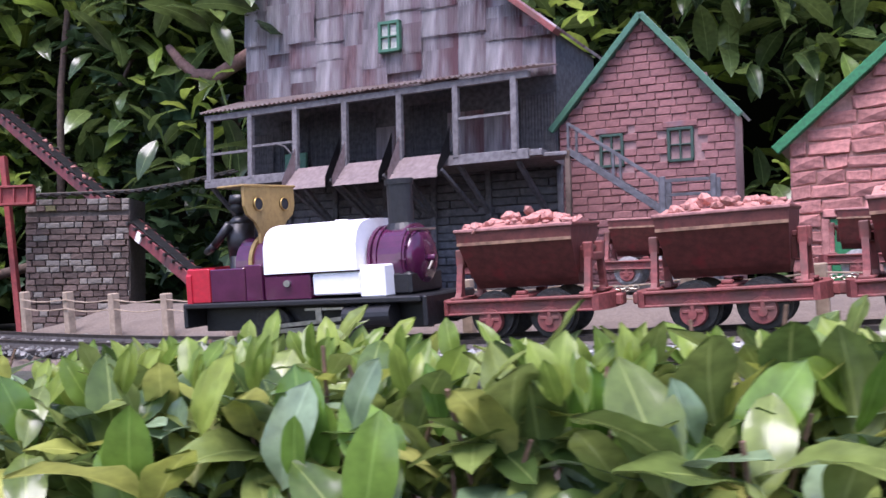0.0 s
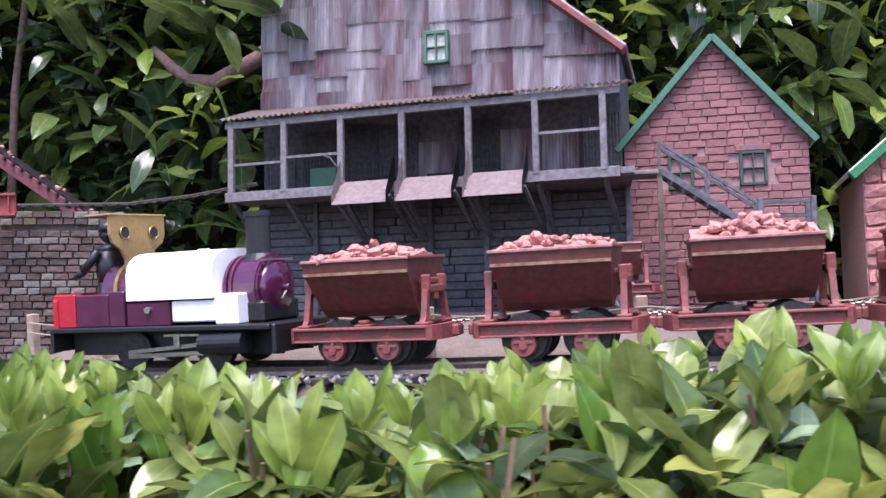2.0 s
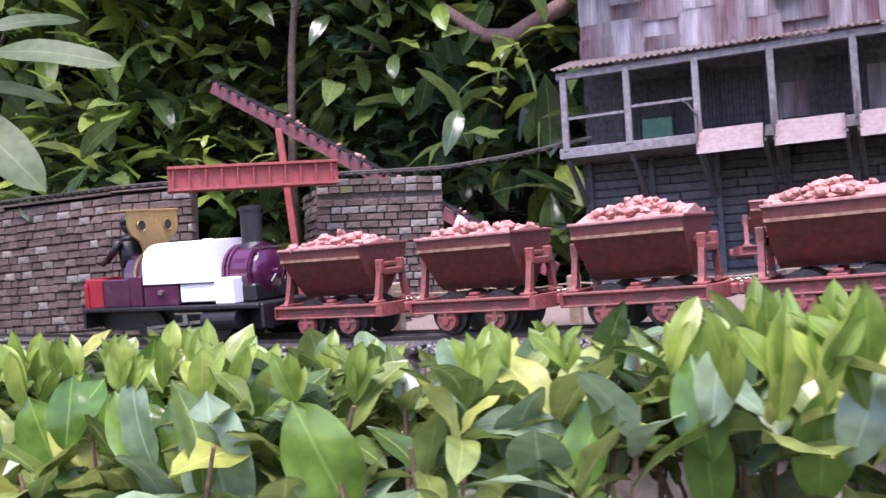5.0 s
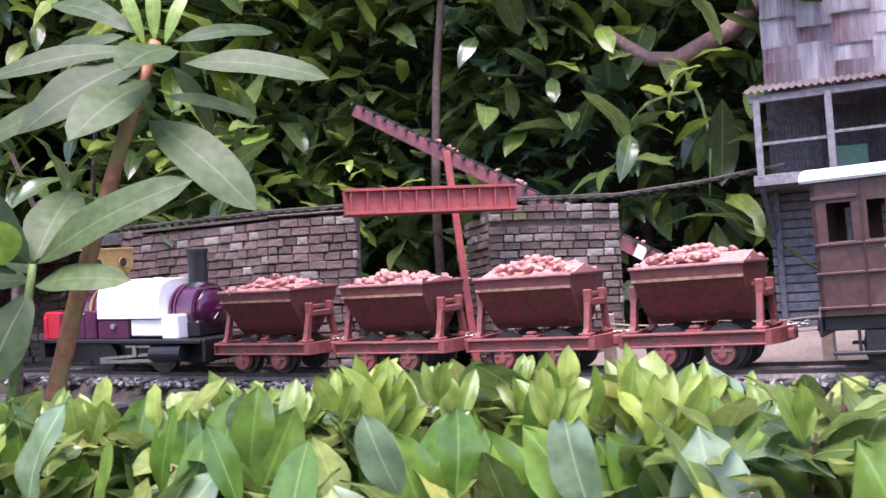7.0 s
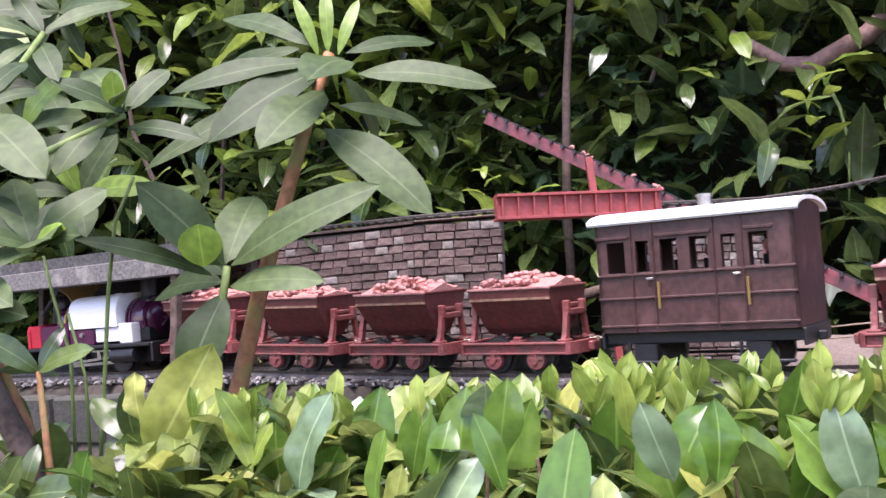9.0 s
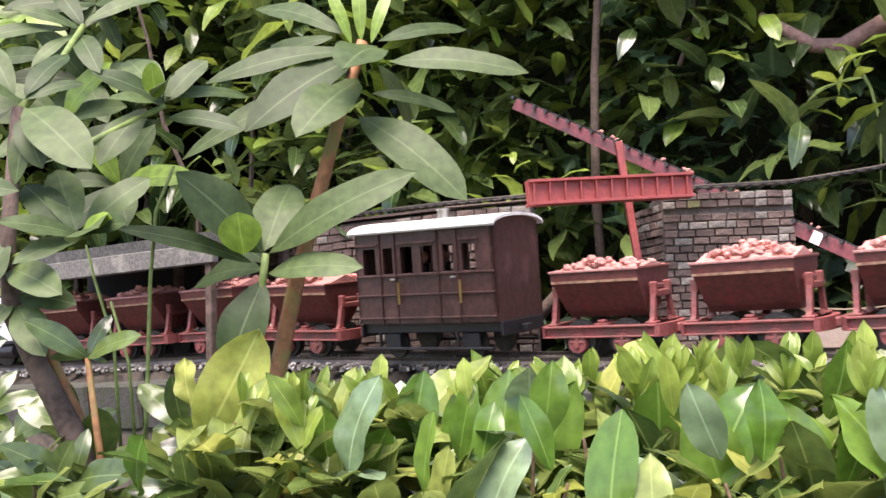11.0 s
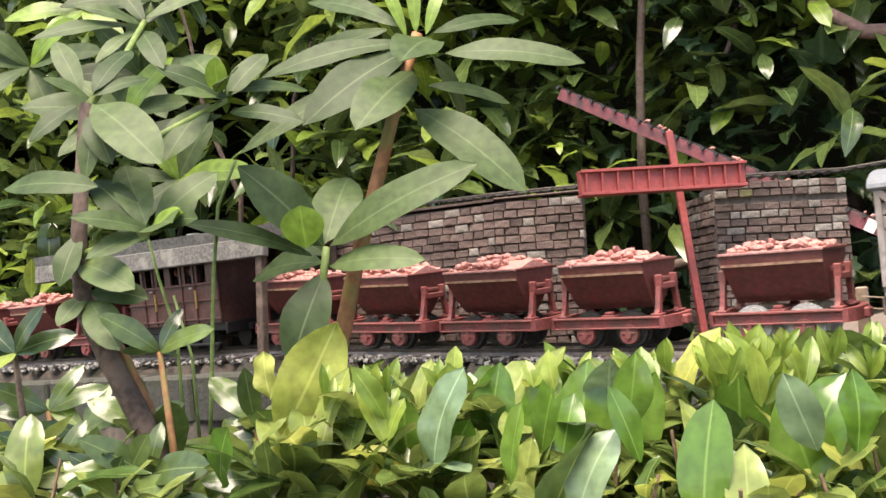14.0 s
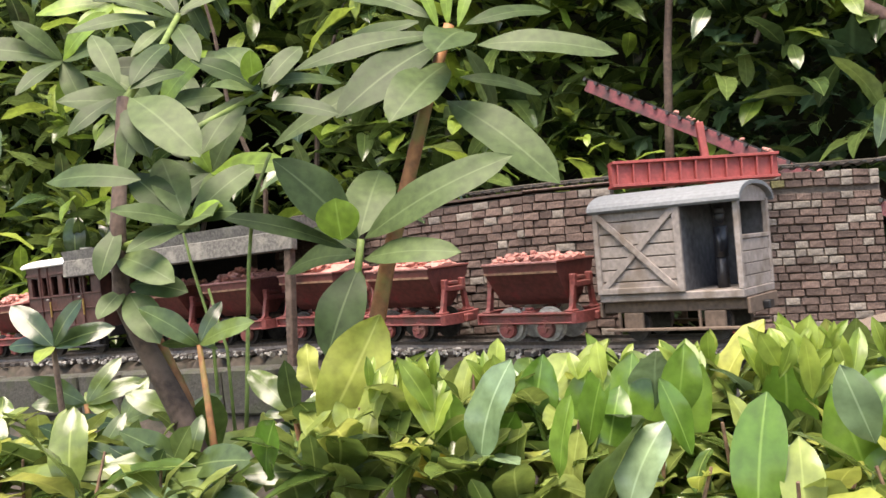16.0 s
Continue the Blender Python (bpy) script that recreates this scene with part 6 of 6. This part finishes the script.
LOW = [
    (-0.971, 0.891, 0.218, -1.005, 0.858, 0.226, 0.30),
    (-0.970, 0.891, 0.220, -0.935, 0.863, 0.222, 0.40),
    (-0.969, 0.891, 0.222, -0.936, 0.909, 0.257, 0.42),
    (-0.974, 0.891, 0.222, -0.998, 0.915, 0.267, 0.42),
    (-0.972, 0.892, 0.217, -0.998, 0.861, 0.202, 0.34),
    (-0.969, 0.892, 0.216, -0.943, 0.843, 0.219, 0.50),
    (-0.976, 0.891, 0.220, -1.014, 0.905, 0.256, 0.40),
    (-1.015, 0.889, 0.218, -1.020, 0.872, 0.187, 0.45),
    (-1.018, 0.807, 0.233, -0.962, 0.790, 0.231, 0.28),
    (-1.016, 0.891, 0.201, -0.973, 0.865, 0.184, 0.42),
    (-1.013, 0.893, 0.181, -1.022, 0.874, 0.164, 0.50),
    (-1.011, 0.893, 0.179, -0.983, 0.868, 0.149, 0.45),
    (-1.010, 0.893, 0.184, -0.969, 0.876, 0.178, 0.40),
]
ROOF = [
    (-1.007, 0.973, 0.376, -1.045, 0.949, 0.387, 0.26),
    (-1.007, 0.973, 0.376, -0.985, 0.992, 0.398, 0.26),
    (-1.003, 0.972, 0.380, -0.954, 1.002, 0.412, 0.22),
    (-1.011, 0.973, 0.372, -1.029, 0.945, 0.344, 0.25),
    (-1.015, 0.972, 0.376, -1.067, 0.931, 0.360, 0.20),
    (-1.005, 0.973, 0.378, -1.034, 0.987, 0.416, 0.30),
    (-1.008, 0.973, 0.372, -0.980, 0.938, 0.336, 0.30),
]
HEDGE_LEAVES = [
    (-0.650, 0.827, 0.060, -0.646, 0.809, 0.131, 0.42),
    (-0.726, 0.822, 0.063, -0.720, 0.815, 0.130, 0.42),
    (-0.715, 0.813, 0.064, -0.688, 0.798, 0.123, 0.40),
    (-0.744, 0.831, 0.068, -0.743, 0.825, 0.123, 0.45),
    (-0.775, 0.837, 0.082, -0.763, 0.833, 0.131, 0.45),
    (-0.809, 0.816, 0.077, -0.810, 0.791, 0.116, 0.55),
    (-0.794, 0.807, 0.078, -0.778, 0.784, 0.105, 0.50),
    (-0.899, 0.790, 0.078, -0.890, 0.767, 0.107, 0.60),
    (-0.614, 0.828, 0.070, -0.607, 0.823, 0.120, 0.30),
    (-0.584, 0.821, 0.059, -0.587, 0.804, 0.117, 0.35),
]


def set_leaf(parent, spec, mtl, wave=0.4, curl=0.08, normal=(0.1, -0.85, 0.5), fold=0.15):
    b, t, w = Vector(spec[:3]), Vector(spec[3:6]), spec[6]
    L = (t - b).length
    bm = leaf_bm(1, w, fold, curl, 10, wave)
    return part("leaf", bm, mtl, parent, m=leaf_pose(b, t, 0.0, 1.0, normal))


for i, s in enumerate(HEDGE_LEAVES):
    set_leaf(hedge, s, L_BIG, 0.5, 0.05, (0.3 * (-1) ** i, -1, 0.55))
set_leaf(hedge, (-0.875, 0.81, 0.097, -0.843, 0.805, 0.154, 0.5), L_LIME, 1.6, 0.1, (0.4, -1, 0.2))
set_leaf(hedge, (-0.878, 0.806, 0.118, -0.882, 0.804, 0.142, 0.6), L_LIME, 1.4, 0.1, (-0.4, -1, 0.2))
tagged(set_leaf(hedge, (-0.832, 0.794, 0.079, -0.811, 0.785, 0.085, 0.7), L_YELLOW, 1.2, 0.1, (0, -0.9, 0.5)), "yellowed fallen leaf")

rhodo = thing("rhododendron", "open rhododendron with long matt grey-green leaves", "shrub")
for grp in (TOP, MID, LEFT, FARL, LOW, ROOF):
    for i, s in enumerate(grp):
        set_leaf(rhodo, s, L_RHODO)
more = random.Random(77)
for k in range(7):
    c = Vector((more.uniform(-1.14, -1.0), more.uniform(0.93, 1.12), more.uniform(0.27, 0.46)))
    for i in range(6):
        a = i * 1.05 + more.uniform(-0.2, 0.2)
        L = more.uniform(0.05, 0.075)
        t = c + Vector((math.cos(a) * L, -0.02 + more.uniform(-0.02, 0.02), math.sin(a) * L * 0.7))
        set_leaf(rhodo, (*c, *t, more.uniform(0.28, 0.42)), L_YOUNG if more.random() < 0.12 else L_RHODO)
# low suckers at the foot of the bush
for k in range(18):
    c = Vector((more.uniform(-1.08, -0.87), more.uniform(0.87, 0.965), more.uniform(0.06, 0.15)))
    for i in range(5):
        a = i * 1.26 + more.uniform(-0.3, 0.3)
        L = more.uniform(0.026, 0.048)
        t = c + Vector((math.cos(a) * L, more.uniform(-0.03, 0.01), math.sin(a) * L * 0.5 + 0.012))
        set_leaf(rhodo, (*c, *t, more.uniform(0.3, 0.42)), L_BRIGHT if more.random() < 0.08 else L_BACK)
    bm = bmesh.new()
    tube(bm, [(c.x + more.uniform(-0.03, 0.03), c.y + 0.01, 0.0), (c.x + 0.006, c.y + 0.004, c.z * 0.6), tuple(c)], [0.003, 0.0024, 0.0018], 6)
    part("stem", bm, STEMR if k % 3 else BARK, rhodo, smooth=True)
set_leaf(rhodo, (-0.898, 0.990, 0.214, -0.900, 0.985, 0.243, 1.05), L_YOUNG, 0.1, -0.1, (0, -1, 0.2), 0.1)
for s in ((-0.832, 1.083, 0.39, -0.85, 1.08, 0.44, 0.2), (-0.824, 1.083, 0.392, -0.826, 1.085, 0.45, 0.2), (-0.816, 1.083, 0.39, -0.80, 1.09, 0.44, 0.2), (-0.947, 0.955, 0.318, -0.945, 0.94, 0.338, 0.6), (-0.971, 0.888, 0.218, -0.945, 0.868, 0.226, 0.45)):
    set_leaf(rhodo, s, L_YOUNG)
for mtl, r0, r1, pts in (
        (STEMR, 0.0085, 0.0045, [(-0.93, 1.075, 0.0), (-0.907, 1.081, 0.09), (-0.901, 1.088, 0.12), (-0.881, 1.085, 0.203), (-0.86, 1.083, 0.274), (-0.843, 1.083, 0.333), (-0.823, 1.083, 0.392)]),
        (STEMG, 0.0035, 0.0028, [(-0.915, 1.03, 0.06), (-0.904, 1.025, 0.142), (-0.898, 1.022, 0.17), (-0.892, 1.019, 0.199), (-0.889, 1.017, 0.217)]),
        (BARK, 0.0085, 0.004, [(-0.95, 0.915, 0.0), (-0.983, 0.903, 0.105), (-1.001, 0.898, 0.143), (-1.015, 0.894, 0.174), (-1.015, 0.889, 0.218), (-1.015, 0.9, 0.301)]),
        (STEMR, 0.005, 0.003, [(-0.965, 0.92, 0.02), (-0.983, 0.913, 0.111), (-0.997, 0.908, 0.146), (-1.012, 0.90, 0.175)]),
        (STEMG, 0.0028, 0.002, [(-1.015, 0.889, 0.205), (-0.99, 0.889, 0.212), (-0.971, 0.891, 0.218)]),
        (STEMG, 0.003, 0.002, [(-1.017, 0.904, 0.266), (-0.984, 0.934, 0.285), (-0.944, 0.963, 0.315)]),
        (STEMG, 0.003, 0.002, [(-1.015, 0.9, 0.298), (-1.008, 0.937, 0.337), (-1.005, 0.973, 0.378)]),
        (STEMG, 0.0016, 0.0012, [(-0.975, 1.004, 0.05), (-0.971, 1.002, 0.129), (-0.966, 0.995, 0.2), (-0.96, 0.99, 0.247), (-0.946, 0.987, 0.278)]),
        (STEMG, 0.0014, 0.001, [(-0.985, 1.02, 0.06), (-0.991, 1.02, 0.142), (-1.002, 1.014, 0.187)]),
        (STEMG, 0.0014, 0.001, [(-0.995, 1.018, 0.06), (-1.001, 1.017, 0.158), (-1.013, 1.012, 0.203), (-1.018, 1.009, 0.228)])):
    bm = bmesh.new()
    tube(bm, pts, [r0 + (r1 - r0) * i / (len(pts) - 1) for i in range(len(pts))], 9)
    part("stem", bm, mtl, rhodo, smooth=True)


def run_at(t):
    """How far the first skip's front has come along the line."""
    return float(np.interp(t, RUN_T, RUN_S))


RUN_T = [0.0, 1.5, 3.0, 4.5, 8.0, 9.0, 10.0, 13.0, 14.0, 15.5, 16.0]
RUN_S = [0.056, 0.2446, 0.4323, 0.6414, 1.1167, 1.2569, 1.3942, 1.8087, 1.9366, 2.1249, 2.1875]


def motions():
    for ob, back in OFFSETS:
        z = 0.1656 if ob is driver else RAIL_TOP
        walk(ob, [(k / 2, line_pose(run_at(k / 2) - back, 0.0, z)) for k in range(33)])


motions()
